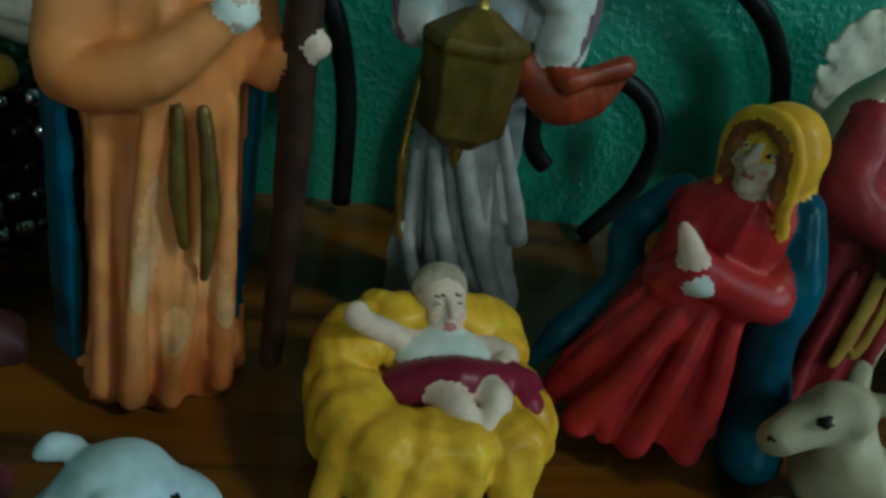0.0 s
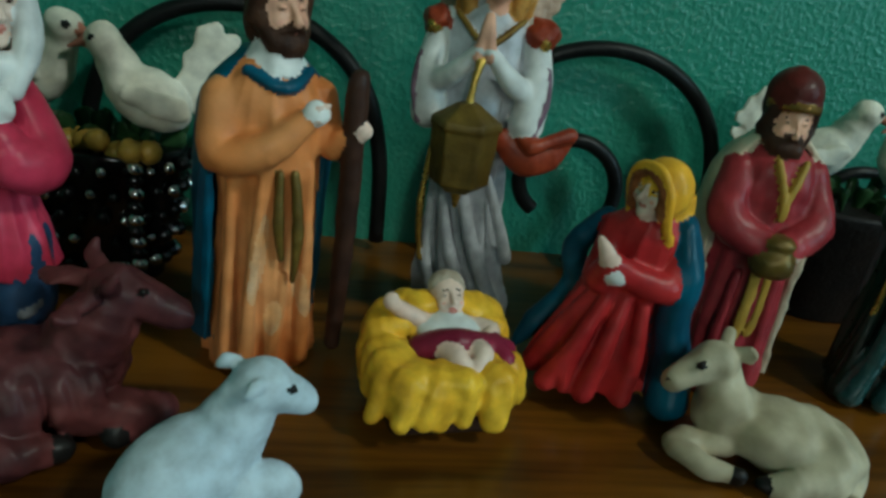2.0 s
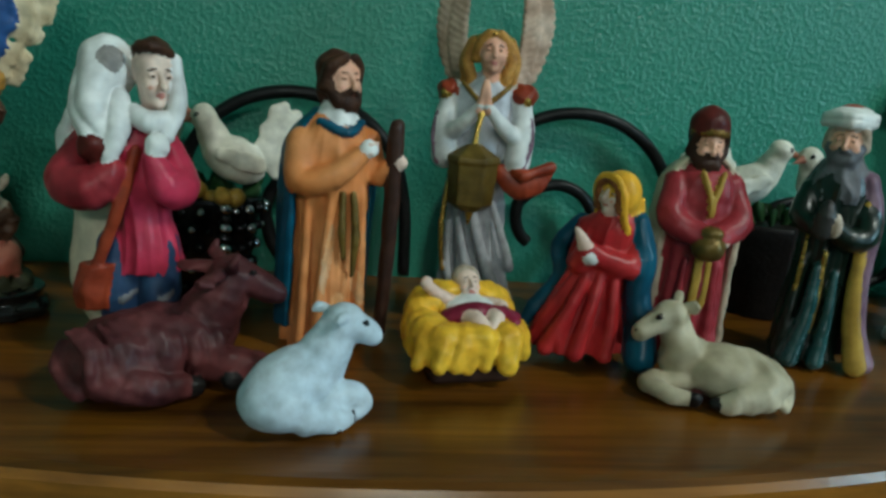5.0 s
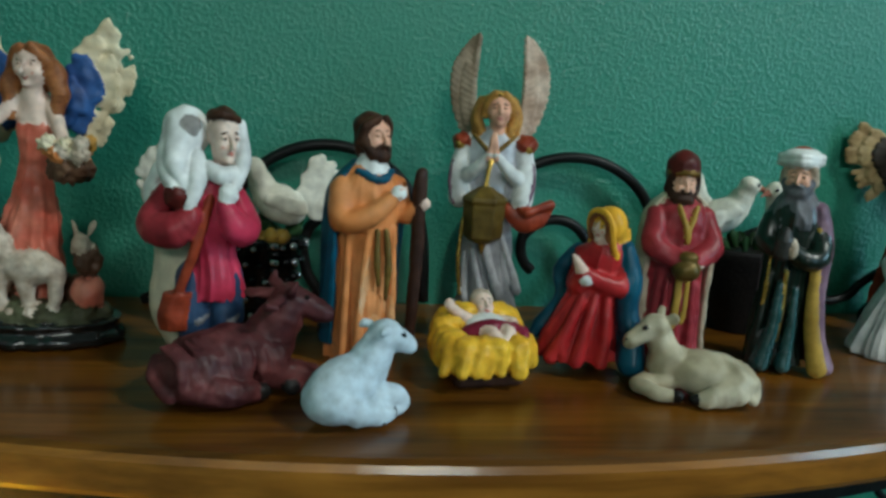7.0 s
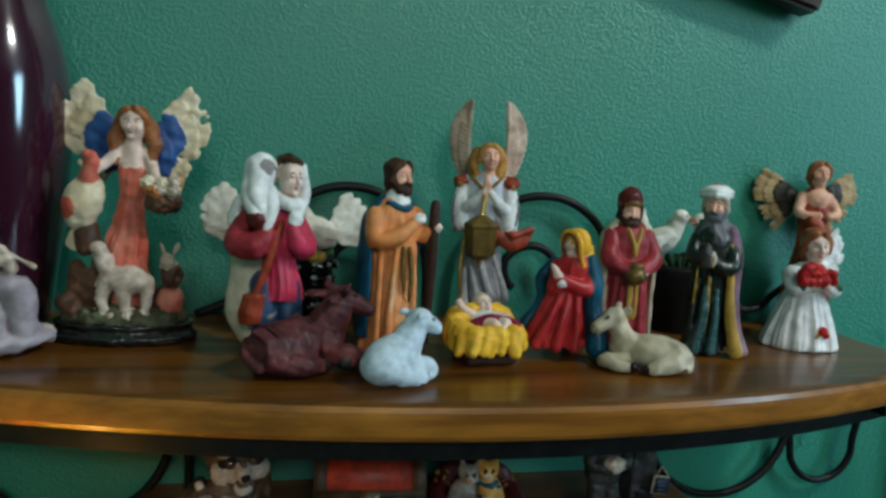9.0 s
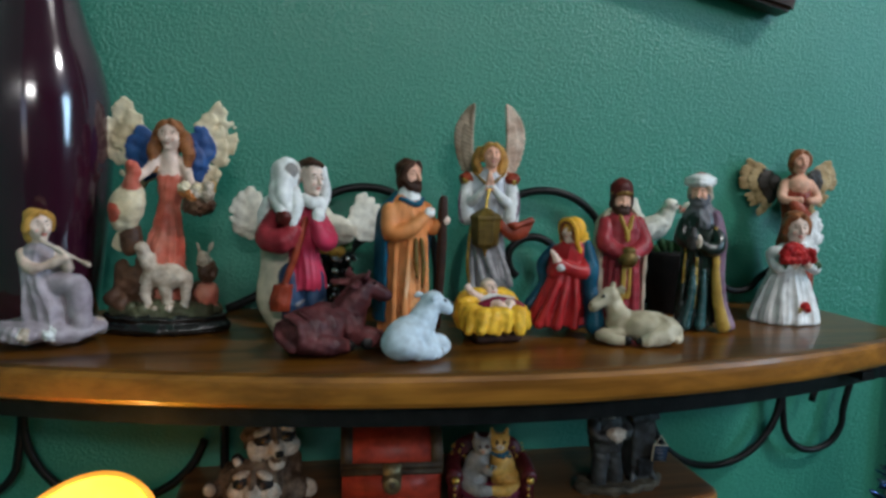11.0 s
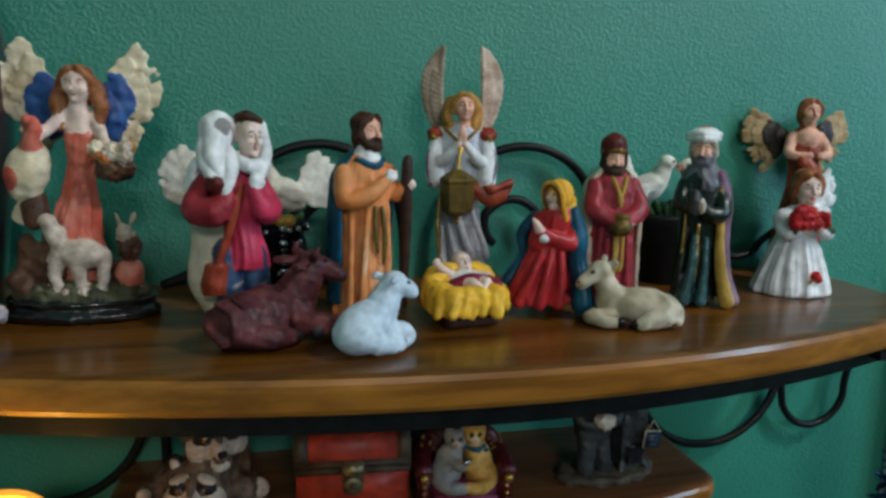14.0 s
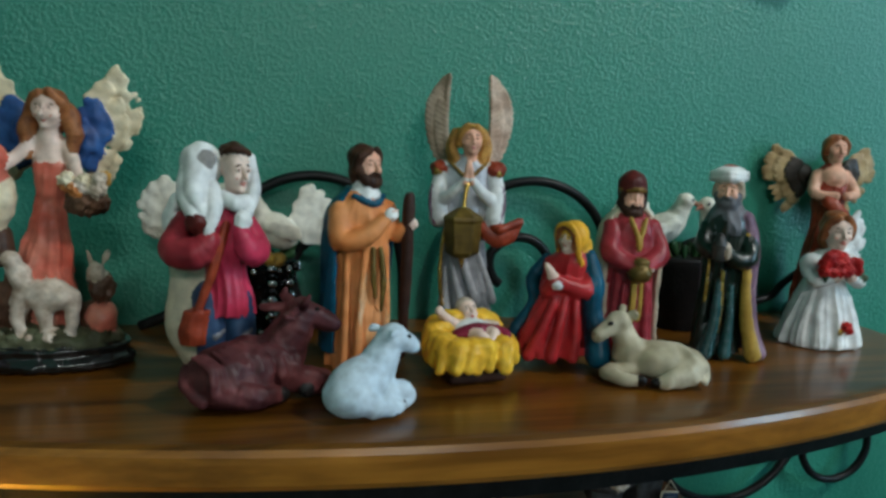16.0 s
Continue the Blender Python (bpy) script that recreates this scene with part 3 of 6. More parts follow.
structure("wall_north", (4.4, 0.12, 2.5), (-0.1, WALL_Y + 0.06, 1.25), "wall", "green eggshell-painted wall with orange-peel texture")
structure("wall_east", (0.12, 2.76, 2.5), (2.16, -1.115, 1.25), "wall", "green painted side wall")
structure("wall_west", (0.12, 2.76, 2.5), (-2.36, -1.115, 1.25), "wall", "green painted side wall")
# Out of view, added to block window light from the shelf's left end.
structure("wall_light_blocker", (0.08, 1.18, 2.5), (-0.40, WALL_Y - 0.59, 1.25), "wall", "unseen green wall added to shade the left of the shelf")
structure("floor", (4.64, 3.0, 0.1), (-0.1, -1.115, -0.05), "carpet", "brown carpeted floor")
structure("ceiling", (4.64, 3.0, 0.1), (-0.1, -1.115, 2.55), "ceil", "white painted ceiling")
# south wall with a window opening
WX, WZ, WW, WH = -0.6, 1.75, 0.95, 1.25
structure("wall_south", (WX - WW / 2 + 2.42, 0.12, 2.5), ((-2.42 + WX - WW / 2) / 2, -2.555, 1.25), "wall", "green painted wall beside the window")
structure("wall_south_b", (2.22 - WX - WW / 2, 0.12, 2.5), ((WX + WW / 2 + 2.22) / 2, -2.555, 1.25), "wall", "green painted wall beside the window")
structure("wall_south_c", (WW, 0.12, WZ - WH / 2), (WX, -2.555, (WZ - WH / 2) / 2), "wall", "green painted wall under the window")
structure("wall_south_d", (WW, 0.12, 2.5 - WZ - WH / 2), (WX, -2.555, (2.5 + WZ + WH / 2) / 2), "wall", "green painted wall over the window")
win = thing("window_1", WX, -2.52, WZ, label="white-framed window letting in daylight", category="window", kind="structure")
for n, sz, c in (("window_frame", (WW, 0.05, 0.05), (0, 0, WH / 2 - 0.025)), ("window_frame", (WW, 0.05, 0.05), (0, 0, -WH / 2 + 0.025)),
                 ("window_frame", (0.05, 0.05, WH - 0.1), (-WW / 2 + 0.025, 0, 0)), ("window_frame", (0.05, 0.05, WH - 0.1), (WW / 2 - 0.025, 0, 0))):
    part(n, box_bm(sz, c, 0.004), "trim", win, smooth=False)

win = thing("window_2", 2.085, -1.05, 1.9, label="white-framed side window letting in daylight", category="window", kind="structure")
for sz, c in (((0.03, 0.74, 0.05), (0, 0, 0.495)), ((0.03, 0.74, 0.05), (0, 0, -0.495)), ((0.03, 0.05, 0.94), (0, -0.345, 0)), ((0.03, 0.05, 0.94), (0, 0.345, 0))):
    part("window_frame", box_bm(sz, c, 0.004), "trim", win, smooth=False)
for x, y, w in ((0.80, -0.48, 0.22), (0.06, -2.05, 0.54)):
    dome = thing("ceiling_light", x, y, 2.5, label="plain white ceiling light fitting in the room", category="lamp", group="ceiling lights")
    part("fitting", box_bm((w, 0.26 if w < 0.3 else 0.36, 0.05), (0, 0, -0.026), 0.01), "trim", dome, smooth=False)

# ---- shelves ----
def bow_outline(x0, x1, yback, yapex, xc, curve, corner, bow=1.0, n=64):
    """Plan of a shelf with a straight back, short ends and a bowed front with rounded corners, anticlockwise."""
    f = lambda x: yapex + (x - xc) ** 2 * curve * (bow if x < xc else 1.0)
    pts = [(x1, yback), (x0, yback)]
    pl = []
    for i in range(n + 1):
        x = x0 + corner + (x1 - x0 - 2 * corner) * i / n
        pl.append((x, f(x)))
    for x, sgn in ((x0, -1), (x1, 1)):
        arc = []
        xi = x - sgn * corner
        yi = f(xi)
        for j in range(1, 9):
            a = j / 8 * math.pi / 2
            arc.append((xi + sgn * corner * math.sin(a), yi + corner * (1 - math.cos(a))))
        if sgn < 0:
            pl = arc[::-1] + pl
        else:
            pl = pl + arc
    return pts + pl


def board(name, outline, z, thick, mats, label, bevel):
    bm = bmesh.new()
    top = [bm.verts.new((x, y, z)) for x, y in outline]
    f = bm.faces.new(top)
    r = bmesh.ops.extrude_face_region(bm, geom=[f])
    bmesh.ops.translate(bm, vec=(0, 0, -thick), verts=[v for v in r["geom"] if isinstance(v, bmesh.types.BMVert)])
    bmesh.ops.recalc_face_normals(bm, faces=bm.faces)
    edges = [e for e in bm.edges if abs(e.verts[0].co.z - e.verts[1].co.z) < 1e-6 and min(e.verts[0].co.y, e.verts[1].co.y) < WALL_Y - 0.01]
    bmesh.ops.bevel(bm, geom=edges, offset=bevel, segments=4, affect="EDGES", profile=0.6)
    bm.normal_update()
    for g in bm.faces:
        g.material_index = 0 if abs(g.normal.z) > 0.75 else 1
    ob = link(name, bm, mats, smooth=False)
    return tagged(ob, label, "shelf")


TOP_OUT = bow_outline(-0.33, 0.268, WALL_Y - 0.001, 0.034, 0.0, 0.80, 0.02, 0.88)
LOW_OUT = bow_outline(-0.180, 0.161, WALL_Y - 0.001, 0.094, -0.012, 0.80, 0.018)
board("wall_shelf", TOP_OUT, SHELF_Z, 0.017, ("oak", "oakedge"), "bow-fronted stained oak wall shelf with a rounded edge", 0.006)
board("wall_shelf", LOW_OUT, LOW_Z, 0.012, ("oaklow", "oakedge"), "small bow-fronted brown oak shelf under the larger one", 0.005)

# ---- iron scrollwork ----
def rod(name, pts, r, parent, k=8, label=""):
    return Sculpt().limb(pts, [r, r, r], "iron", seg=10, k=k).into(name, parent, label)


def circle_pts(cx, cz, r, a0, a1, y, n=14, r1=None):
    out = []
    for i in range(n + 1):
        a = radians(a0 + (a1 - a0) * i / n)
        q = r + ((r1 if r1 is not None else r) - r) * i / n
        out.append((cx + q * math.cos(a), y, cz + q * math.sin(a)))
    return out


SY = WALL_Y - 0.010
rail = thing("iron_scroll_gallery", 0, 0, SHELF_Z, label="black wrought-iron scroll gallery along the back of the shelf", category="scrollwork")
for s in (1, -1):
    cx = -0.002
    # large arch beside the middle
    rod("arch", [(cx + s * 0.012, SY, 0.004), (cx + s * 0.013, SY, 0.03)] + [(cx + s * (0.062 - 0.047 * math.cos(radians(a))), SY, 0.038 + 0.0435 * math.sin(radians(a))) for a in range(10, 171, 16)]
        + [(cx + s * 0.112, SY, 0.03), (cx + s * 0.128, SY, 0.012), (cx + s * 0.150, SY, 0.0015)], 0.0028, rail, k=4)
    # inner curl
    rod("curl", [(cx + s * p[0], SY - 0.002, p[2]) for p in circle_pts(0.054, 0.030, 0.013, 215, 150, 0, 5, 0.0195) + circle_pts(0.054, 0.030, 0.0195, 140, -20, 0, 9)]
        + [(cx + s * 0.070, SY - 0.002, 0.016), (cx + s * 0.060, SY - 0.002, 0.0015)], 0.0028, rail, k=4)
    # outer ring, on the open end only
    if s < 0:
        continue
    rod("ring", [(cx + s * p[0], SY, p[2]) for p in circle_pts(0.172, 0.027, 0.021, 255, -60, 0, 16)] + [(cx + s * 0.190, SY, 0.0015)], 0.0025, rail, k=3)
    rod("end_scroll", [(cx + s * p[0], SY, p[2]) for p in circle_pts(0.215, 0.030, 0.020, 180, 330, 0, 9)] + [(cx + s * 0.250, SY, 0.032)], 0.0025, rail, k=3)

under = thing("iron_shelf_bracket", 0, 0, SHELF_Z - 0.017, label="black wrought-iron bracket with scrolls under the shelf", category="bracket")
for s in (1, -1):
    cx = -0.006 if s > 0 else -0.012
    rod("upright", [(cx + s * 0.142, SY, -0.001), (cx + s * 0.142, SY, -0.05), (cx + s * 0.142, SY, -0.092)], 0.0028, under)
    rod("scroll", [(cx + s * p[0], SY, p[2]) for p in circle_pts(0.207, -0.052, 0.055, 197, 385, 0, 16)] + [(cx + s * 0.2645, SY, -0.002)], 0.0028, under, k=3)
    rod("inner_scroll", [(cx + s * 0.188, SY - 0.001, -0.001)] + [(cx + s * p[0], SY - 0.001, p[2]) for p in circle_pts(0.214, -0.015, 0.026, 195, 345, 0, 10)] + [(cx + s * 0.2415, SY - 0.001, -0.001)], 0.0026, under, k=3)
    rod("hook_scroll", [(cx + s * 0.331, SY, -0.001), (cx + s * 0.325, SY, -0.035), (cx + s * 0.318, SY, -0.065)] + [(cx + s * p[0], SY, p[2]) for p in circle_pts(0.292, -0.073, 0.026, -10, -170, 0, 10)]
        + [(cx + s * 0.263, SY, -0.045), (cx + s * 0.270, SY, -0.022), (cx + s * 0.286, SY, -0.020), (cx + s * 0.294, SY, -0.036), (cx + s * 0.289, SY, -0.060)], 0.0026, under, k=4)
rod("cross_bar", [(-0.17, SY, -0.024), (0, SY, -0.024), (0.15, SY, -0.024)], 0.0026, under)
band = bmesh.new()
inner = [(x, y + 0.014) for x, y in TOP_OUT[2:] if -0.325 < x < 0.262]
rings = [[(x, y, -0.012), (x, y, -0.0005), (x, y + 0.005, -0.0005), (x, y + 0.005, -0.012)] for x, y in inner if y < WALL_Y - 0.03]
skin_rings(band, rings, 0)
part("front_band", band, "iron", under, smooth=False)
for x in (-0.25, 0.0, 0.22):
    part("support_bar", box_bm((0.008, 0.12, 0.005), (x, 0.135, -0.0035)), "iron", under, smooth=False)


# ---- small sculpted forms ----
def head(s, c, r, skin="skin", hair="hair", beard=None, turn=0, cap=None, back=True, nod=0):
    """Modelled head: skull, jaw, brow, nose, lips, cheeks and painted eyes; hair, a beard or a cap if named. It looks along -y, turned by degrees."""
    c = Vector(c)
    rm = Euler((radians(nod), 0, radians(turn))).to_matrix()
    rot = (nod, 0, turn)
    P = lambda x, y, z: c + rm @ Vector((x * r, y * r, z * r))
    R = lambda a, b, d: (a * r, b * r, d * r)
    s.ball(P(0, 0.06, 0.22), R(0.74, 0.80, 0.80), skin, rot, melt=0.2 * r)
    s.ball(P(0, -0.20, -0.38), R(0.54, 0.55, 0.62), skin, rot, melt=0.35 * r)
    s.ball(P(0, -0.60, -0.82), R(0.20, 0.16, 0.16), skin, rot, melt=0.25 * r)
    s.limb([P(0, 0.1, -0.7), P(0, 0.15, -1.4)], [0.38 * r, 0.42 * r], skin, melt=0.3 * r)
    for k in (-1, 1):
        s.ball(P(k * 0.32, -0.80, 0.10), R(0.20, 0.16, 0.12), skin, rot, mode="cut", melt=0.16 * r)
        s.ball(P(k * 0.36, -0.55, -0.25), R(0.22, 0.18, 0.20), skin, rot, melt=0.2 * r)
        s.ball(P(k * 0.31, -0.66, 0.09), R(0.13, 0.10, 0.08), skin, rot, melt=0.05 * r)
        s.ball(P(k * 0.31, -0.72, 0.08), R(0.11, 0.20, 0.042), "hair", rot, mode="paint")
        s.ball(P(k * 0.33, -0.72, 0.30), R(0.17, 0.20, 0.035), "hair", (nod, k * 10, turn), mode="paint")
        s.ball(P(k * 0.40, -0.70, -0.28), R(0.10, 0.20, 0.08), "blush", rot, mode="paint")
    s.limb([P(0, -0.72, 0.22), P(0, -0.88, -0.05), P(0, -0.98, -0.24)], [0.07 * r, 0.09 * r, 0.13 * r], skin, melt=0.14 * r)
    s.ball(P(0, -0.74, -0.52), R(0.13, 0.07, 0.055), "lip", rot, melt=0.08 * r)
    if hair:
        s.ball(P(0, 0.30, 0.34), R(0.90, 0.80, 0.84), hair, rot, lump=0.10, freq=260)
        for k in (-1, 1):
            s.limb([P(k * 0.25, -0.52, 0.88), P(k * 0.70, -0.25, 0.45), P(k * 0.80, 0.05, -0.25)], [0.20 * r, 0.24 * r, 0.24 * r], hair, melt=0.2 * r)
        if back:
            s.ball(P(0, 0.42, -0.42), R(0.84, 0.52, 0.86), hair, rot, lump=0.12, freq=260)
    if beard:
        s.ball(P(0, -0.44, -0.86), R(0.50, 0.42, 0.58), beard, rot, lump=0.16, freq=330)
        s.limb([P(-0.30, -0.74, -0.50), P(0, -0.88, -0.38), P(0.30, -0.74, -0.50)], [0.09 * r, 0.11 * r, 0.09 * r], beard, melt=0.1 * r)
        for k in (-1, 1):
            s.limb([P(k * 0.64, -0.10, 0.05), P(k * 0.60, -0.28, -0.45), P(k * 0.35, -0.50, -0.85)], [0.15 * r, 0.24 * r, 0.28 * r], beard, melt=0.25 * r)
    if cap:
        s.ball(P(0, 0.12, 0.62), R(1.0, 1.0, 0.55), cap, rot)


def wing(s, root, tips, paint, inner=None, n=9, width=0.008, y=0.0, reach=0.58):
    """A spread wing: feathers from the shoulder to tips on an arc through three points, and a shorter row over them."""
    root = Vector(root)
    arc = smooth_rows([(a, b) for a, b in tips], 8)
    rows = [(1.0, y + 0.003, paint, n, width), (0.80, y + 0.0018, paint, n - 1, width), (reach, y + 0.0004, inner or paint, n - 1, width * 0.95), (reach * 0.6, y - 0.0008, inner or paint, n - 3, width * 0.85)]
    for sc, dy, pn, m, w in rows:
        for i in range(m):
            a, b = arc[round(i / (m - 1) * (len(arc) - 1))]
            st = root + Vector((a * 0.10, dy, b * 0.10))
            s.feather(st, root + Vector((a * sc, dy + 0.003 * sc, b * sc)), w * (1.0 - 0.2 * i / m), pn, thick=0.0013)


# ---- the crib group ----
def joseph():
    s = Clay(.0005)
    s.loft([(0, .0148, .0130, -.001, 0), (.006, .0146, .0128, -.001, 0), (.016, .0132, .0120, -.001, 0), (.040, .0124, .0112, 0, 0), (.056, .0128, .0112, 0, 0), (.068, .0138, .0110, 0, 0), (.077, .0108, .0088, 0, 0), (.083, .0050, .0050, 0, 0)], "orange", 0, 8, .085, .4, 1.6)
    for a, b, c in (((-.0040, -.0115, .056), (-.0065, -.0122, .030), (-.0080, -.0125, .004)), ((.0080, -.0090, .056), (.0078, -.0105, .030), (.0070, -.0118, .004)), ((-.0105, -.006, .054), (-.0110, -.0075, .030), (-.0120, -.0085, .004)), ((.002, -.0115, .028), (.0005, -.0122, .016), (-.002, -.0130, .003))):
        s.limb([a, b, c], [.0010, .0017, .0024], "orange", melt=.0018)
    for x, z0, z1 in ((-.0050, .020, .046), (.0065, .016, .030), (-.001, .012, .022)):
        s.ball((x, -.0125, (z0 + z1) / 2), (.0022, .0040, (z1 - z0) / 2), "peach", (0, 8 if x < 0 else -12, 0), mode="paint")
    s.loft([(.008, .0160, .0150, -.003, .003), (.03, .0165, .0150, -.002, .003), (.055, .0172, .0148, -.001, .003), (.072, .0160, .0120, 0, .003), (.083, .0062, .0064, 0, .003)], "teal", 0, 5, .05, arc=(62, 302), thick=.0020)
    s.limb([(.0035, -.0120, .056), (.0045, -.0132, .042), (.0035, -.0138, .028)], [.0010, .0016, .0009], "bronze")
    s.limb([(.000, -.0120, .056), (-.0005, -.0132, .044), (.0005, -.0132, .034)], [.0009, .0013, .0008], "bronze")
    s.limb([(-.0125, -.002, .072), (-.0132, -.007, .0600), (-.004, -.0125, .0620), (.005, -.0132, .0690)], [.0040, .0048, .0042, .0028], "orange", melt=.003)
    s.limb([(.0120, -.002, .073), (.0138, -.006, .0620), (.0160, -.009, .0640)], [.0038, .0042, .0032], "orange", melt=.002)
    s.ball((.0072, -.0145, .0715), (.0032, .0022, .0030), "white", (0, 30, 0))
    for i in range(3):
        s.limb([(.0070, -.0158, .0728 - i * .0014), (.0100, -.0150, .0735 - i * .0014)], [.0008, .0006], "pale")
    s.loft([(.0785, .0078, .0080, .0005, -.001), (.0815, .0066, .0068, .0005, -.001), (.0850, .0052, .0054, .0008, -.001)], "white", 0, 4, .05)
    s.limb([(-.007, -.0055, .0790), (.001, -.0100, .0758), (.008, -.0050, .0790)], [.0012, .0015, .0012], "teal")
    s.limb([(.0175, -.008, .004), (.0182, -.010, .04), (.0180, -.0110, .074), (.0190, -.0108, .0795)], [.0022, .0027, .0029, .0020], "brown")
    s.ball((.0196, -.0125, .0665), (.0026, .0022, .0024), "pale")
    head(s, (.001, -.001, .0925), .0083, "skin", "hair", "hair", 18)
    s.roughen(.00016, 300)
    s.statue("robed_man_figurine", -.0460, .126, SHELF_Z, 20, "painted porcelain bearded man in an apricot robe with a staff", "figurine", size=.97)


def angel():
    s = Clay(.0005)
    s.loft([(0, .0150, .0110, .003, 0), (.008, .0142, .0108, .003, 0), (.030, .0118, .0092, .000, 0), (.052, .0108, .0082, -.001, 0), (.064, .0112, .0082, -.001, 0), (.080, .0112, .0082, -.001, 0), (.091, .0095, .0070, 0, 0), (.098, .0045, .0045, 0, 0)], "silver", 0, 7, .15, .3, 3.4)
    for a, b, c, r in (((-.004, -.0085, .056), (.004, -.0105, .030), (.0165, -.0090, .003), .0022), ((-.008, -.0075, .050), (-.002, -.0105, .026), (.009, -.0115, .002), .0020), ((-.010, -.006, .040), (-.008, -.0095, .018), (-.001, -.0115, .001), .0020), ((.006, -.0085, .050), (.0120, -.007, .034), (.0150, -.004, .024), .0018)):
        s.limb([a, b, c], [r * .6, r, r * 1.2], "silver", melt=.0018)
    s.loft([(.066, .0112, .0090, -.001, -.0005), (.080, .0122, .0094, -.001, 0), (.091, .0112, .0078, 0, 0), (.096, .0058, .0055, 0, 0)], "grey", 0, 5, .06)
    for k in (-1, 1):
        s.limb([(k * .0120, 0, .091), (k * .0150, -.004, .079), (k * .0140, -.006, .0665)], [.0036, .0044, .0052], "white", melt=.0006)
        s.limb([(k * .0178, -.0060, .082), (k * .0186, -.0080, .073), (k * .0160, -.0095, .0640)], [.0007, .0010, .0010], "mauve")
        s.limb([(k * .0125, -.006, .075), (k * .0075, -.0120, .079), (k * .0015, -.0150, .0860)], [.0036, .0030, .0018], "white")
        s.ball((k * .0140, -.001, .0905), (.0050, .0050, .0044), "rust", lump=.25, freq=330)
        s.ball((k * .0150, -.0035, .0890), (.0022, .0026, .0026), "brightgold", lump=.2, freq=400)
        s.limb([(k * .0018, -.0152, .0845), (k * .0008, -.0148, .0905), (k * .0005, -.0130, .0950)], [.0016, .0014, .0007], "skin")
    s.limb([(-.009, -.006, .094), (0, -.0098, .087), (.009, -.006, .094)], [.0009, .0010, .0009], "gold")
    s.limb([(-.0005, -.0160, .083), (-.0015, -.0175, .078), (-.002, -.018, .072)], [.0012, .0010, .0012], "brightgold")
    s.loft([(.0480, .0050, .0050, -.002, -.017), (.0500, .0078, .0070, -.002, -.017), (.0505, .0084, .0076, -.002, -.017), (.0655, .0094, .0084, -.002, -.017), (.0660, .0100, .0090, -.002, -.017), (.0680, .0098, .0088, -.002, -.017), (.0725, .0028, .0028, -.002, -.017)], "bronze", k=1, sides=6, melt=.0002)
    s.limb([(-.002, -.017, .048), (-.002, -.017, .043)], [.0018, .0008], "brightgold")
    s.limb([(.008, -.008, .062), (.015, -.008, .0565), (.0215, -.006, .0580), (.0265, -.004, .0640)], [.0030, .0044, .0042, .0022], "rust", flat=.5)
    s.limb([(.013, -.009, .0635), (.0165, -.0105, .0615), (.0205, -.009, .0630), (.0270, -.005, .0650)], [.0012, .0024, .0018, .0022], "rust")
    s.limb([(-.011, -.008, .06), (-.0125, -.010, .04), (-.011, -.010, .022)], [.0008, .0011, .0008], "brightgold")
    head(s, (.001, -.003, .1050), .0076, "skin", "blond", None, 8, back=False, nod=-6)
    s.limb([(-.0062, -.002, .1105), (.001, -.0072, .1120), (.0078, -.001, .1105)], [.0008, .0009, .0008], "brightgold")
    for k in (-1, 1):
        for q in (0, 1):
            s.limb([(k * (.0060 + .0012 * q), -.001 + .003 * q, .109), (k * (.0085 + .001 * q), -.002 + .003 * q, .102), (k * (.0065 + .002 * q), -.003 + .003 * q, .0955), (k * (.0082 + .001 * q), -.003 + .003 * q, .0920)], [.0022, .0024, .0022, .0010], "blond", melt=.0003)
        spine = smooth_rows([(.0075, .0100, .088), (.0115, .0125, .100), (.0132, .0145, .113), (.0128, .0165, .126), (.0118, .0180, .1395)], 5)
        # The left wing's shade is painted in by the darker copy.
        paint = "wing" if k > 0 else "wingshade"
        for i, p in enumerate(spine[:-1]):
            t = i / (len(spine) - 2)
            ln = .0120 * math.sin(math.pi * (.16 + .84 * t)) + .0010
            s.feather((k * (p[0] - .0020), p[1], p[2] - .001), (k * (p[0] + ln * .80), p[1] + .0015, p[2] + ln * (.15 + .95 * t)), .0046, paint, normal=(k * .1, -1, .25), thick=.0011)
            if 2 < i < len(spine) - 6:
                s.feather((k * (p[0] - .0020), p[1] - .001, p[2] - .001), (k * (p[0] + ln * .40), p[1] + .0002, p[2] + ln * (.05 + .4 * t)), .0044, paint, normal=(k * .1, -1, .3), thick=.0011)
        s.limb([(k * (p[0] - .001), p[1], p[2]) for p in spine[::4]], [.0022, .0020, .0016, .0013, .0005], paint)
    s.roughen(.00012, 300)
    s.statue("praying_angel_figurine", .0084, .151, SHELF_Z, -13, "tall praying angel in a grey gown with upswept wings", "figurine", size=.965)


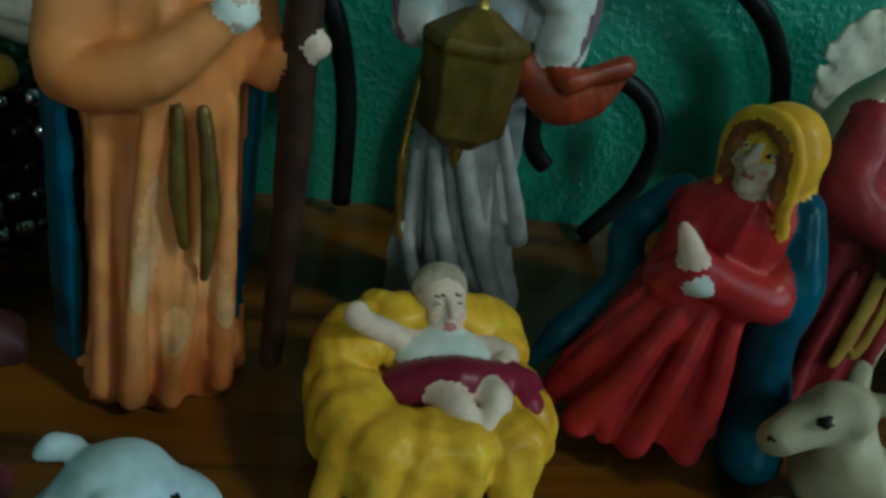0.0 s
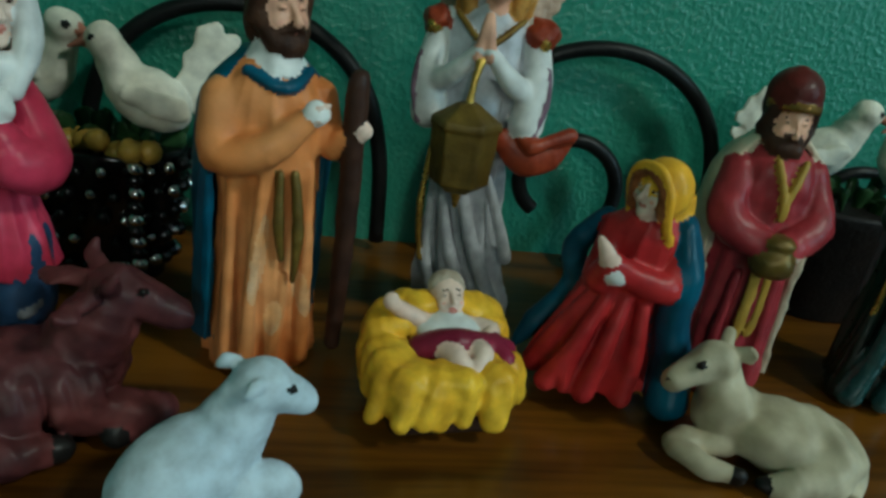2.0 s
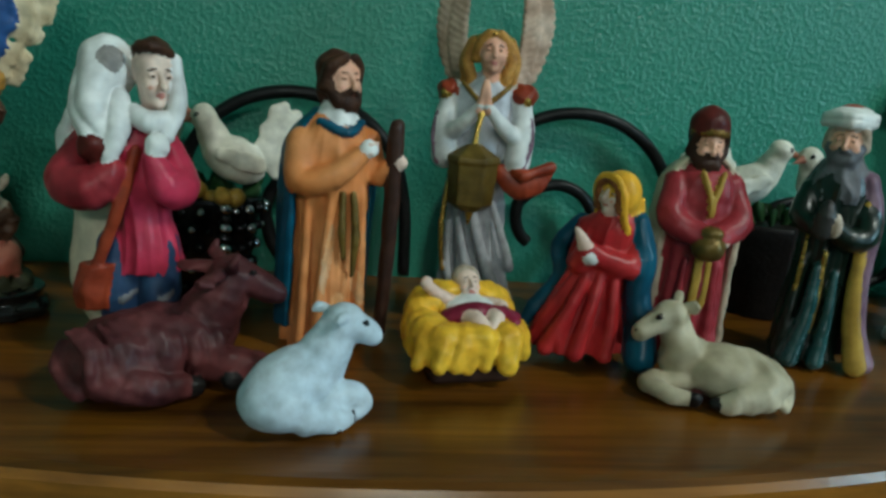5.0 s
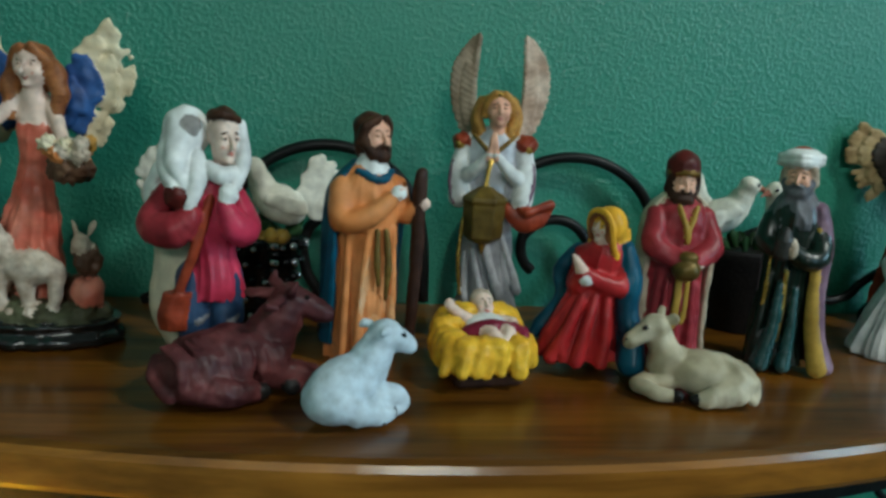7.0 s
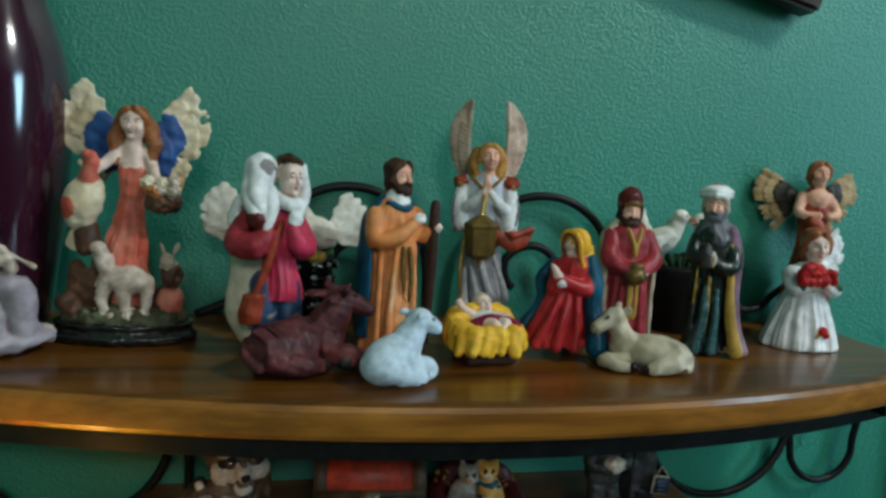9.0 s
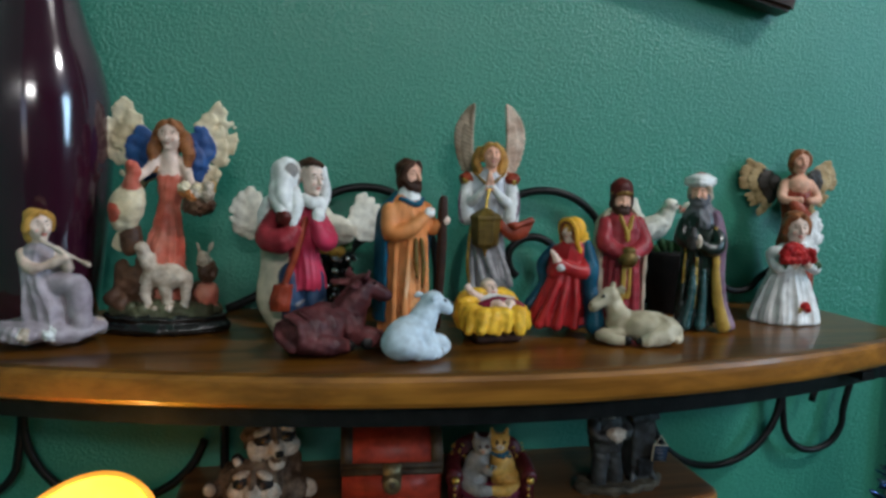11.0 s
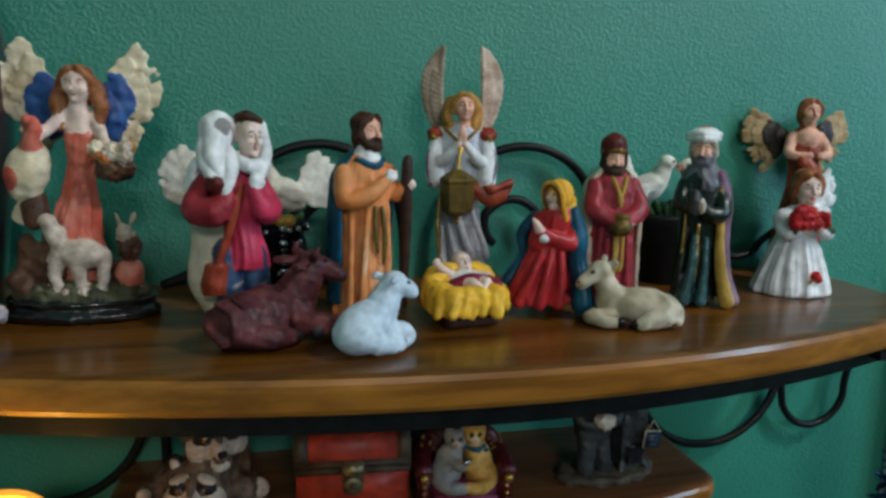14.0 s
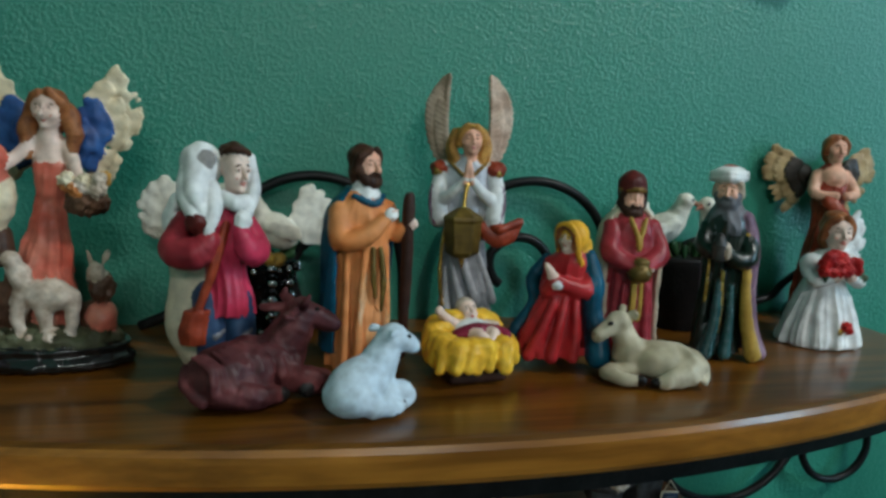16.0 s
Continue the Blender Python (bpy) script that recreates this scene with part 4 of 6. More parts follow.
def manger():
    t = thing("manger", -.0005, .1025, SHELF_Z, 8, "yellow straw manger on a brown base", "manger")
    t.scale = (.90, .92, .93)
    s = Clay()
    s.block((0, 0, .0035), (.031, .026, .007), "brown", bevel=.003)
    s.into("base", t, "dark brown base")
    s = Clay(.0005)
    s.block((0, .0005, .0125), (.0385, .0330, .0125), "straw", bevel=.0058)
    rnd = random.Random(4)
    for i in range(26):
        a = i / 26 * 2 * math.pi + rnd.uniform(-.10, .10)
        x, y = math.sin(a), -math.cos(a)
        m = (abs(x) ** 4 + abs(y) ** 4) ** .25
        x, y = x / m, y / m
        z = .0180 + (.0075 if y > .2 else 0) * y
        lean = rnd.uniform(-.0035, .0035)
        s.limb([(x * .011, y * .0095, z + .0012), (x * .0175, y * .0150, z), (x * .0195 + lean * abs(y), y * .0168 + lean * abs(x), z - .0095 + rnd.uniform(-.0015, .001))], [.0022, .0031 + rnd.uniform(-.0004, .0010), .0026], "straw", melt=.0018)
    for i in range(6):
        s.limb([(-.012 + i * .0048, .005, .020), (-.011 + i * .0046, .012, .0255 + .0012 * (i % 2)), (-.012 + i * .0050, .0165, .018)], [.0020, .0028, .0022], "straw", melt=.0006)
    s.roughen(.0003, 380)
    s.into("straw", t, "moulded yellow straw")
    b = Clay(.0004, .0008)
    b.ball((0, .002, .0045), (.0095, .0070, .0050), "white")
    b.limb([(-.009, -.004, .003), (0, -.006, .0055), (.013, -.005, .0022)], [.0036, .0042, .0042], "wine")
    b.limb([(.010, -.004, .004), (.0125, -.010, .003)], [.0036, .0030], "wine")
    b.limb([(-.004, -.006, .0045), (-.001, -.0115, .0050), (.002, -.0150, .002)], [.0031, .0028, .0020], "pale")
    b.limb([(.003, -.006, .0045), (.006, -.0110, .0056), (.0035, -.0145, .0035)], [.0031, .0028, .0018], "pale")
    b.limb([(-.006, .004, .006), (-.012, .003, .0095), (-.0165, .001, .0135)], [.0028, .0024, .0019], "pale")
    b.ball((-.0168, .001, .0142), (.0022, .0016, .0025), "pale")
    b.limb([(.006, .003, .006), (.011, .000, .006), (.0085, -.004, .0055)], [.0028, .0025, .0020], "pale")
    head(b, (0, .0085, .0112), .0062, "pale", None, None, 4, nod=-30)
    b.ball((0, .0112, .0135), (.0050, .0046, .0046), "furpale", lump=.1, freq=400)
    b.statue("infant_figurine", .0015, .1055, SHELF_Z + .0138, 6, "pale porcelain infant in a wine cloth lying on straw", "figurine", size=.93)


def mary():
    s = Clay(.0005)
    s.loft([(0, .0160, .0140, -.003, -.001), (.008, .0152, .0130, -.003, -.001), (.024, .0112, .0098, .000, 0), (.035, .0090, .0085, .003, 0), (.044, .0098, .0082, .004, 0), (.050, .0050, .005, .0045, 0)], "red", 0, 7, .12, 1.0, 2.2)
    for a, b, c, r in (((-.002, -.0085, .030), (-.008, -.0120, .014), (-.014, -.0120, .001), .0024), ((.002, -.0085, .030), (-.001, -.0130, .014), (-.004, -.0140, .001), .0024), ((.006, -.008, .030), (.007, -.0115, .014), (.006, -.0130, .001), .0022), ((-.005, -.006, .028), (-.013, -.006, .014), (-.018, -.004, .001), .0022)):
        s.limb([a, b, c], [r * .7, r, r * 1.3], "red", melt=.0016)
    s.limb([(.0125, -.001, .046), (.0155, -.003, .034), (.0150, -.004, .022), (.0175, -.006, .010), (.0185, -.008, .001)], [.0036, .0046, .0046, .0052, .0060], "teal", flat=1.3)
    s.limb([(.0060, .008, .046), (.0060, .010, .030), (.0070, .011, .014), (.0080, .011, .001)], [.0050, .0060, .0070, .0075], "teal")
    s.limb([(-.0060, .004, .044), (-.0125, .004, .034), (-.0110, .005, .022), (-.0190, .003, .010), (-.0240, .001, .002)], [.0026, .0036, .0034, .0034, .0010], "teal", flat=.8)
    for k in (-1, 1):
        s.limb([(.004 + k * .0080, 0, .0425), (.002 + k * .0082, -.007, .0315), (-.0045, -.0110, .0365)], [.0036, .0042, .0032], "red", melt=.0014)
    s.limb([(-.0030, -.0120, .0345), (-.0060, -.0132, .0400), (-.0085, -.0135, .0440)], [.0021, .0022, .0009], "pale", flat=.7)
    s.ball((-.0030, -.0125, .0345), (.0026, .0024, .0024), "white")
    c, turn = Vector((.0038, -.0030, .0545)), -48
    rm = Euler((0, 0, radians(turn))).to_matrix()
    at = lambda x, y, z: c + rm @ Vector((x, y, z))
    head(s, c, .0068, "pale", None, None, turn, nod=-8)
    for k in (-1, 1):
        s.limb([at(k * .0006, -.0052, .0056), at(k * .0042, -.0042, .0030), at(k * .0050, -.0030, -.0040)], [.0010, .0013, .0015], "auburn", melt=.0005)
    s.ball(at(0, .0016, .0012), (.0072, .0064, .0076), "yellow", (0, 0, turn), melt=.0004)
    s.limb([at(-.0058, -.0026, -.0060), at(-.0064, -.0036, .0010), at(-.0042, -.0044, .0056), at(0, -.0046, .0072), at(.0042, -.0044, .0056), at(.0062, -.0034, .0010), at(.0058, -.0018, -.0060), at(.0060, .0010, -.0110)], [.0009, .0011, .0012, .0013, .0012, .0011, .0013, .0010], "yellow", melt=.0006)
    s.loft([(.0400, .0042, .0060, .0100, .0030), (.0460, .0062, .0066, .0085, .0025), (.0540, .0066, .0066, .0068, .0015)], "yellow", 0, 4, .06)
    s.roughen(.00014, 320)
    s.statue("kneeling_woman_figurine", .0450, .1145, SHELF_Z, -16, "kneeling woman in red gown, yellow veil and blue cloak", "figurine", size=.985)


def lying_beast(kind):
    s = Clay()
    if kind == "donkey":
        p = "buff"
        s.ball((.007, 0, .0095), (.0205, .0118, .0098), p, (0, 4, 0), 28, 18)
        s.ball((.016, -.002, .0085), (.0105, .0120, .0088), p)
        s.ball((-.010, .001, .0120), (.0095, .0098, .0108), p, (0, -30, 0))
        s.limb([(-.010, .001, .014), (-.0145, .000, .0215), (-.0165, -.001, .0265)], [.0078, .0062, .0052], p)
        s.ball((-.0175, -.002, .0275), (.0058, .0050, .0056), p)
        s.limb([(-.0165, -.002, .0285), (-.0225, -.005, .0250), (-.0262, -.007, .0225)], [.0052, .0042, .0036], p)
        s.ball((-.0268, -.0075, .0222), (.0032, .0036, .0030), p)
        for k, tip in ((1, (-.0075, -.004, .0335)), (-1, (-.0165, .004, .0365))):
            s.feather((-.0150, k * .000 - .001, .0310), tip, .0052, p, normal=(0, -1, .2), thick=.0018)
        for k in (-1, 1):
            s.ball((-.0215, -.0045 + k * .0042, .0285), (.0009, .0008, .0008), "hoof", seg=8, rings=6)
            s.ball((-.0288, -.0085 + k * .0016, .0228), (.0006, .0006, .0006), "brown", seg=8, rings=6)
        s.limb([(-.010, -.006, .006), (-.022, -.010, .0040), (-.0140, -.0145, .0034), (-.0070, -.0150, .0030)], [.0042, .0038, .0032, .0028], p)
        s.ball((-.0052, -.0155, .0032), (.0030, .0027, .0032), "hoof", (0, 40, 0), 12, 8)
        s.limb([(.016, -.010, .007), (.008, -.0145, .0045), (.004, -.0150, .0030)], [.0062, .0040, .0030], p)
        s.ball((.0015, -.0155, .0030), (.0032, .0026, .0026), "hoof", seg=12, rings=8)
        s.limb([(.025, .002, .010), (.0262, -.004, .006), (.0245, -.009, .004)], [.0016, .0020, .0024], p)
        s.roughen(.0007, 240)
        s.statue("lying_donkey_figurine", .0785, .087, SHELF_Z, -24, "cream painted lying donkey with black hooves", "figurine", size=.885)
    elif kind == "lamb":
        p = "lamb"
        s.ball((-.006, 0, .0105), (.0150, .0110, .0108), p, (0, -18, 0), 26, 18, 0, 200)
        s.ball((-.010, -.001, .0080), (.0110, .0115, .0082), p, (0, 0, 0), 22, 14, 0, 200)
        s.limb([(.002, 0, .014), (.0055, -.001, .0205), (.0085, -.002, .0265)], [.0088, .0070, .0056], p)
        s.ball((.0095, -.003, .0280), (.0060, .0055, .0058), p)
        s.limb([(.0100, -.004, .0282), (.0150, -.006, .0252), (.0172, -.007, .0235)], [.0050, .0038, .0028], p)
        for k in (-1, 1):
            s.limb([(.0070, -.002 + k * .0048, .0310), (.0050, -.002 + k * .0058, .0312), (.0035, -.002 + k * .0062, .0305)], [.0012, .0016, .0008], p)
            s.ball((.0130, -.0045 + k * .0041, .0288), (.0009, .0007, .0008), "hoof", seg=8, rings=6)
        s.limb([(.002, -.007, .007), (.0085, -.0085, .0075), (.0115, -.0095, .0048), (.0075, -.0105, .0030)], [.0052, .0046, .0038, .0028], p)
        s.limb([(-.006, -.009, .005), (.002, -.0120, .0034), (.0050, -.0115, .0028)], [.0050, .0036, .0026], p)
        s.ball((.0058, -.0120, .0028), (.0022, .0018, .0026), "hoof", seg=12, rings=8)
        s.ball((.0016, -.0135, .0022), (.0022, .0016, .0018), "hoof", seg=12, rings=8)
        s.roughen(.00018, 420)
        s.statue("lying_lamb_figurine", -.0490, .068, SHELF_Z, 36, "white bisque lying lamb with a raised head", "figurine", size=.95)
    else:
        p = "ox"
        s.ball((-.006, 0, .0125), (.0250, .0140, .0130), p, (0, -5, 0), 32, 20, .05, 150)
        s.ball((-.018, -.003, .0095), (.0120, .0135, .0098), p, (0, 0, 0), 24, 16, .06, 160)
        s.ball((.012, 0, .0140), (.0115, .0112, .0130), p, (0, 30, 0), 24, 16, .05, 160)
        s.limb([(.012, 0, .018), (.0180, -.002, .0270), (.0205, -.003, .0325)], [.0105, .0088, .0066], p)
        s.ball((.0210, -.003, .0345), (.0070, .0062, .0062), p)
        s.limb([(.0205, -.003, .0350), (.0275, -.006, .0320), (.0325, -.008, .0290)], [.0060, .0052, .0044], p)
        s.ball((.0335, -.0085, .0285), (.0038, .0046, .0036), p)
        for k in (-1, 1):
            s.limb([(.0190, -.003 + k * .005, .0385), (.0180, -.003 + k * .0095, .0405), (.0195, -.003 + k * .0105, .0440)], [.0022, .0018, .0007], p)
            s.feather((.0165, -.003 + k * .005, .0365), (.0060, -.004 + k * .0120, .0360), .0065, p, normal=(0, -.4, 1), thick=.0020)
            s.ball((.0255, -.0045 + k * .0052, .0365), (.0010, .0009, .0009), "hoof", seg=8, rings=6)
        s.limb([(.010, -.009, .008), (.022, -.0130, .0060), (.0280, -.0120, .0040), (.0200, -.0150, .0034)], [.0062, .0056, .0044, .0036], p)
        s.limb([(-.018, -.010, .008), (-.008, -.0165, .0050), (.0010, -.0160, .0040)], [.0080, .0052, .0040], p)
        for c in ((.0165, -.0160, .0034), (.0045, -.0165, .0036)):
            s.ball(c, (.0036, .0032, .0034), "hoof", seg=12, rings=8)
        rnd = random.Random(6)
        for i in range(15):
            x = -.027 + .0030 * i + rnd.uniform(-.001, .001)
            w = rnd.uniform(-.002, .004)
            s.limb([(x - .002, -.004, .0245 - .0004 * abs(i - 7)), (x + w * .5, -.0115, .0180), (x + w, -.0142, .0105), (x + w * 1.4, -.0130, .0055)], [.0010, .0017, .0019, .0012], p, melt=.0012)
        for i in range(7):
            z = .0170 + .0026 * i
            s.limb([(.0105 + .0010 * i, -.0105 + .0007 * i, z), (.0160 + .0008 * i, -.0100 + .0004 * i, z - .003), (.0215 + .0003 * i, -.0060, z - .001)], [.0008, .0014, .0008], p, melt=.0010)
        s.limb([(-.029, .002, .016), (-.0315, -.003, .010), (-.0270, -.010, .005)], [.0018, .0022, .0030], p)
        s.roughen(.0004, 420)
        s.statue("lying_ox_figurine", -.0915, .089, SHELF_Z, 28, "dark oxblood glazed lying ox with small horns", "figurine", size=.90)


def king_red():
    s = Clay()
    s.loft([(0, .0140, .0110, 0, 0), (.012, .0135, .0108, 0, 0), (.04, .0122, .0100, 0, 0), (.058, .0128, .0100, 0, 0), (.068, .0118, .0085, 0, 0), (.074, .0050, .0048, 0, 0)], "crimson", 44, 9, .07, .2, .8)
    s.loft([(.001, .0182, .0150, .001, .003), (.03, .0172, .0142, .001, .003), (.055, .0178, .0138, .001, .003), (.068, .0150, .0110, 0, .002), (.076, .0074, .0070, 0, .002)], "cream", 32, 6, .05, arc=(64, 296), thick=.0024)
    for a, b, c in (((-.006, -.0095, .038), (-.0075, -.0100, .018), (-.008, -.0105, .001)), ((.005, -.0095, .040), (.006, -.0100, .018), (.0055, -.0108, .001)), ((.0095, -.006, .044), (.0105, -.006, .018), (.0105, -.0065, .001))):
        s.limb([a, b, c], [.0010, .0016, .0024], "crimson", melt=.0014)
    for k in (-1, 1):
        s.limb([(k * .0108, -.001, .066), (k * .0128, -.007, .053), (k * .003, -.0130, .0480)], [.0044, .0054, .0044], "crimson")
        s.ball((k * .0035, -.0145, .0465), (.0032, .0026, .0030), "pale", seg=12, rings=8)
    s.ball((-.001, -.0150, .0445), (.0062, .0055, .0052), "bronze")
    s.loft([(.048, .0040, .0036, -.001, -.015), (.0505, .0046, .0042, -.001, -.015), (.0520, .0030, .0028, -.001, -.015)], "bronze", 16)
    s.limb([(-.002, -.0115, .040), (-.002, -.0120, .028), (-.003, -.0120, .018)], [.0016, .0018, .0014], "ochre", flat=.5)
    s.limb([(.002, -.0115, .040), (.002, -.0120, .028), (.001, -.0120, .020)], [.0012, .0014, .0012], "ochre", flat=.5)
    for k in (-1, 1):
        s.limb([(k * .004, -.008, .071), (k * .001, -.0105, .062), (k * .0005, -.0110, .055)], [.0009, .0009, .0007], "ochre")
    head(s, (-.001, -.001, .0800), .0075, "skin", "brown", "brown", -6)
    s.loft([(.0840, .0070, .0072, -.001, 0), (.0870, .0073, .0075, -.001, 0), (.0905, .0066, .0068, -.001, 0), (.0935, .0040, .0042, -.001, 0), (.0950, .0008, .0008, -.001, 0)], "maroon", 24)
    s.limb([(-.0075, -.001, .0848), (-.001, -.0078, .0850), (.0060, -.001, .0848)], [.0012, .0014, .0012], "gold")
    s.roughen(.0003, 320)
    s.statue("crowned_king_figurine", .0850, .126, SHELF_Z, -2, "bearded king in a crimson robe holding a bronze pot", "figurine", size=.95)


def king_green():
    s = Clay(.0005)
    s.loft([(0, .0120, .0105, -.001, 0), (.010, .0112, .0098, -.001, 0), (.035, .0098, .0090, 0, 0), (.056, .0106, .0092, 0, 0), (.067, .0100, .0080, 0, 0), (.074, .0045, .0045, 0, 0)], "dkgreen", 0, 8, .13, .5, 2.0)
    for a, b, c, r, p in (((-.003, -.0090, .036), (-.004, -.0105, .018), (-.007, -.0110, .001), .0030, "midgreen"), ((.003, -.0085, .034), (.003, -.0100, .016), (.002, -.0110, .001), .0024, "midgreen"), ((-.007, -.006, .040), (-.009, -.0085, .020), (-.0105, -.0085, .001), .0022, "dkgreen")):
        s.limb([a, b, c], [r * .5, r * .9, r * 1.35], p, melt=.0012)
    s.limb([(.0085, -.001, .068), (.0120, -.002, .054), (.0122, -.002, .034), (.0145, -.002, .014), (.0195, -.002, .001)], [.0036, .0040, .0036, .0038, .0040], "mauve", flat=1.5, melt=.0006)
    s.limb([(.0090, -.0070, .060), (.0096, -.0078, .040), (.0112, -.0082, .020), (.0160, -.0085, .001)], [.0012, .0020, .0030, .0040], "ochre", flat=.8, melt=.0005)
    s.loft([(.001, .0125, .0090, .002, .006), (.030, .0115, .0085, .001, .006), (.060, .0110, .0080, .001, .005), (.072, .0070, .0060, 0, .004)], "mauve", 0, 5, .07)
    for pts in (((-.010, -.0075, .002), (-.0088, -.0088, .028), (-.0082, -.0085, .050)), ((-.0015, -.0105, .012), (-.0010, -.0100, .026), (-.0015, -.0098, .042))):
        s.limb(pts, [.0007, .0008, .0006], "brightgold")
    s.loft([(.060, .0118, .0100, .001, .001), (.064, .0120, .0100, .001, .001), (.072, .0082, .0078, 0, .001), (.0765, .0050, .0050, 0, .001)], "slate", 0, 7, .10)
    s.limb([(-.0095, -.001, .063), (-.0115, -.007, .054), (-.0080, -.0120, .0515)], [.0036, .0040, .0036], "dkgreen", melt=.0014)
    s.limb([(.0090, -.002, .063), (.0100, -.008, .050), (.0040, -.0120, .0480), (-.002, -.0135, .0530)], [.0038, .0046, .0044, .0030], "dkgreen", melt=.0014)
    s.limb([(-.0050, -.0150, .0500), (-.0050, -.0152, .0555), (-.0050, -.0150, .0595)], [.0030, .0036, .0020], "pewter")
    s.ball((-.0015, -.0160, .0530), (.0018, .0020, .0042), "furpale")
    head(s, (-.001, -.001, .0810), .0074, "skin", "furpale", "slate", -14)
    s.ball((-.001, .0012, .0888), (.0080, .0082, .0050), "white", lump=.05, freq=200)
    for q in (0, 1):
        s.limb([(-.0088, .001, .0872 + .002 * q), (-.002, -.0072 + .001 * q, .0872 + .0024 * q), (.0064, .000, .0876 + .002 * q)], [.0018, .0020, .0018], "white", melt=.0004)
    s.ball((-.001, .001, .0926), (.0036, .0036, .0016), "rust")
    s.roughen(.00014, 320)
    s.statue("turbaned_king_figurine", .1330, .119, SHELF_Z, -26, "bearded king in glossy dark green robe and white turban", "figurine", size=.985)


# ---- the other figures on the large shelf ----
def girl_angel():
    s = Clay()
    s.loft([(0, .0215, .0185, 0, 0), (.003, .0222, .0190, 0, 0), (.016, .0180, .0155, 0, 0), (.030, .0125, .0115, 0, 0), (.038, .0085, .0085, 0, 0), (.046, .0100, .0085, 0, 0), (.051, .0045, .0045, 0, 0)], "white", 60, 13, .055, 0, .5)
    for k in (-1, 1):
        s.ball((k * .0105, -.003, .044), (.0062, .0058, .0060), "white")
        s.limb([(k * .0125, -.004, .041), (k * .0120, -.011, .036), (k * .004, -.0140, .039)], [.0040, .0036, .0030], "white")
        s.ball((k * .004, -.0150, .039), .0028, "pale", seg=12, rings=8)
    rnd = random.Random(3)
    for i in range(13):
        c = (-.011 + .0042 * (i % 5) + rnd.uniform(-.001, .001), -.0145 - rnd.uniform(0, .002), .0425 + .0035 * (i // 5) + rnd.uniform(-.001, .001))
        s.ball(c, .0032, "roses", seg=10, rings=8, lump=.3, freq=900)
    for i in range(6):
        s.feather((-.005 + i * .003, -.0140, .041), (-.012 + i * .005, -.0160, .0375), .0040, "leaf", thick=.0008)
    s.ball((.0035, -.0172, .0125), .0030, "roses", seg=12, rings=8, lump=.3, freq=900)
    s.ball((.0055, -.0170, .0105), .0020, "roses", seg=10, rings=8, lump=.3, freq=900)
    s.feather((.002, -.0175, .0115), (-.001, -.0180, .0090), .0026, "ochre", thick=.0008)
    head(s, (.0030, -.002, .0610), .0092, "pale", "auburn", None, -8)
    s.ball((.0030, .001, .0695), (.0060, .0058, .0030), "auburn")
    wing(s, (.010, .007, .040), [(.016, .032), (.022, .016), (.013, -.007)], "white", None, n=7, width=.0075)
    s.roughen(.0003, 260)
    s.statue("girl_angel_figurine", .207, .135, SHELF_Z, -6, "white porcelain girl angel carrying red roses", "figurine", size=1.0)


def dark_angel():
    s = Clay()
    s.loft([(0, .0200, .0130, 0, 0), (.006, .0195, .0128, 0, 0), (.010, .0165, .0110, 0, 0)], "blackgloss", 30)
    s.loft([(.009, .0150, .0105, 0, 0), (.035, .0125, .0095, 0, 0), (.058, .0085, .0070, 0, 0), (.074, .0100, .0075, 0, 0), (.086, .0082, .0062, 0, 0), (.091, .0032, .0032, 0, 0)], "rust", 44, 8, .10, .5, 1.4)
    s.ball((0, -.003, .083), (.0078, .0060, .0065), "skin")
    for k in (-1, 1):
        s.limb([(k * .0085, 0, .084), (k * .0120, -.005, .074), (k * .003, -.0110, .073)], [.0032, .0030, .0022], "skin")
        wing(s, (k * .006, .006, .084), [(k * .024, .016), (k * .029, .000), (k * .014, -.023)], "amber", "wingdark", n=13, width=.0070)
    s.limb([(-.006, -.009, .070), (0, -.0115, .062), (.006, -.0095, .055)], [.0040, .0050, .0030], "rust")
    head(s, (0, -.002, .0985), .0074, "skin", "auburn", None, -6)
    s.roughen(.0003, 300)
    s.statue("red_gown_angel_figurine", .2465, .183, SHELF_Z, -8, "angel in a rust gown with ivory and dark wings", "figurine", size=1.07)


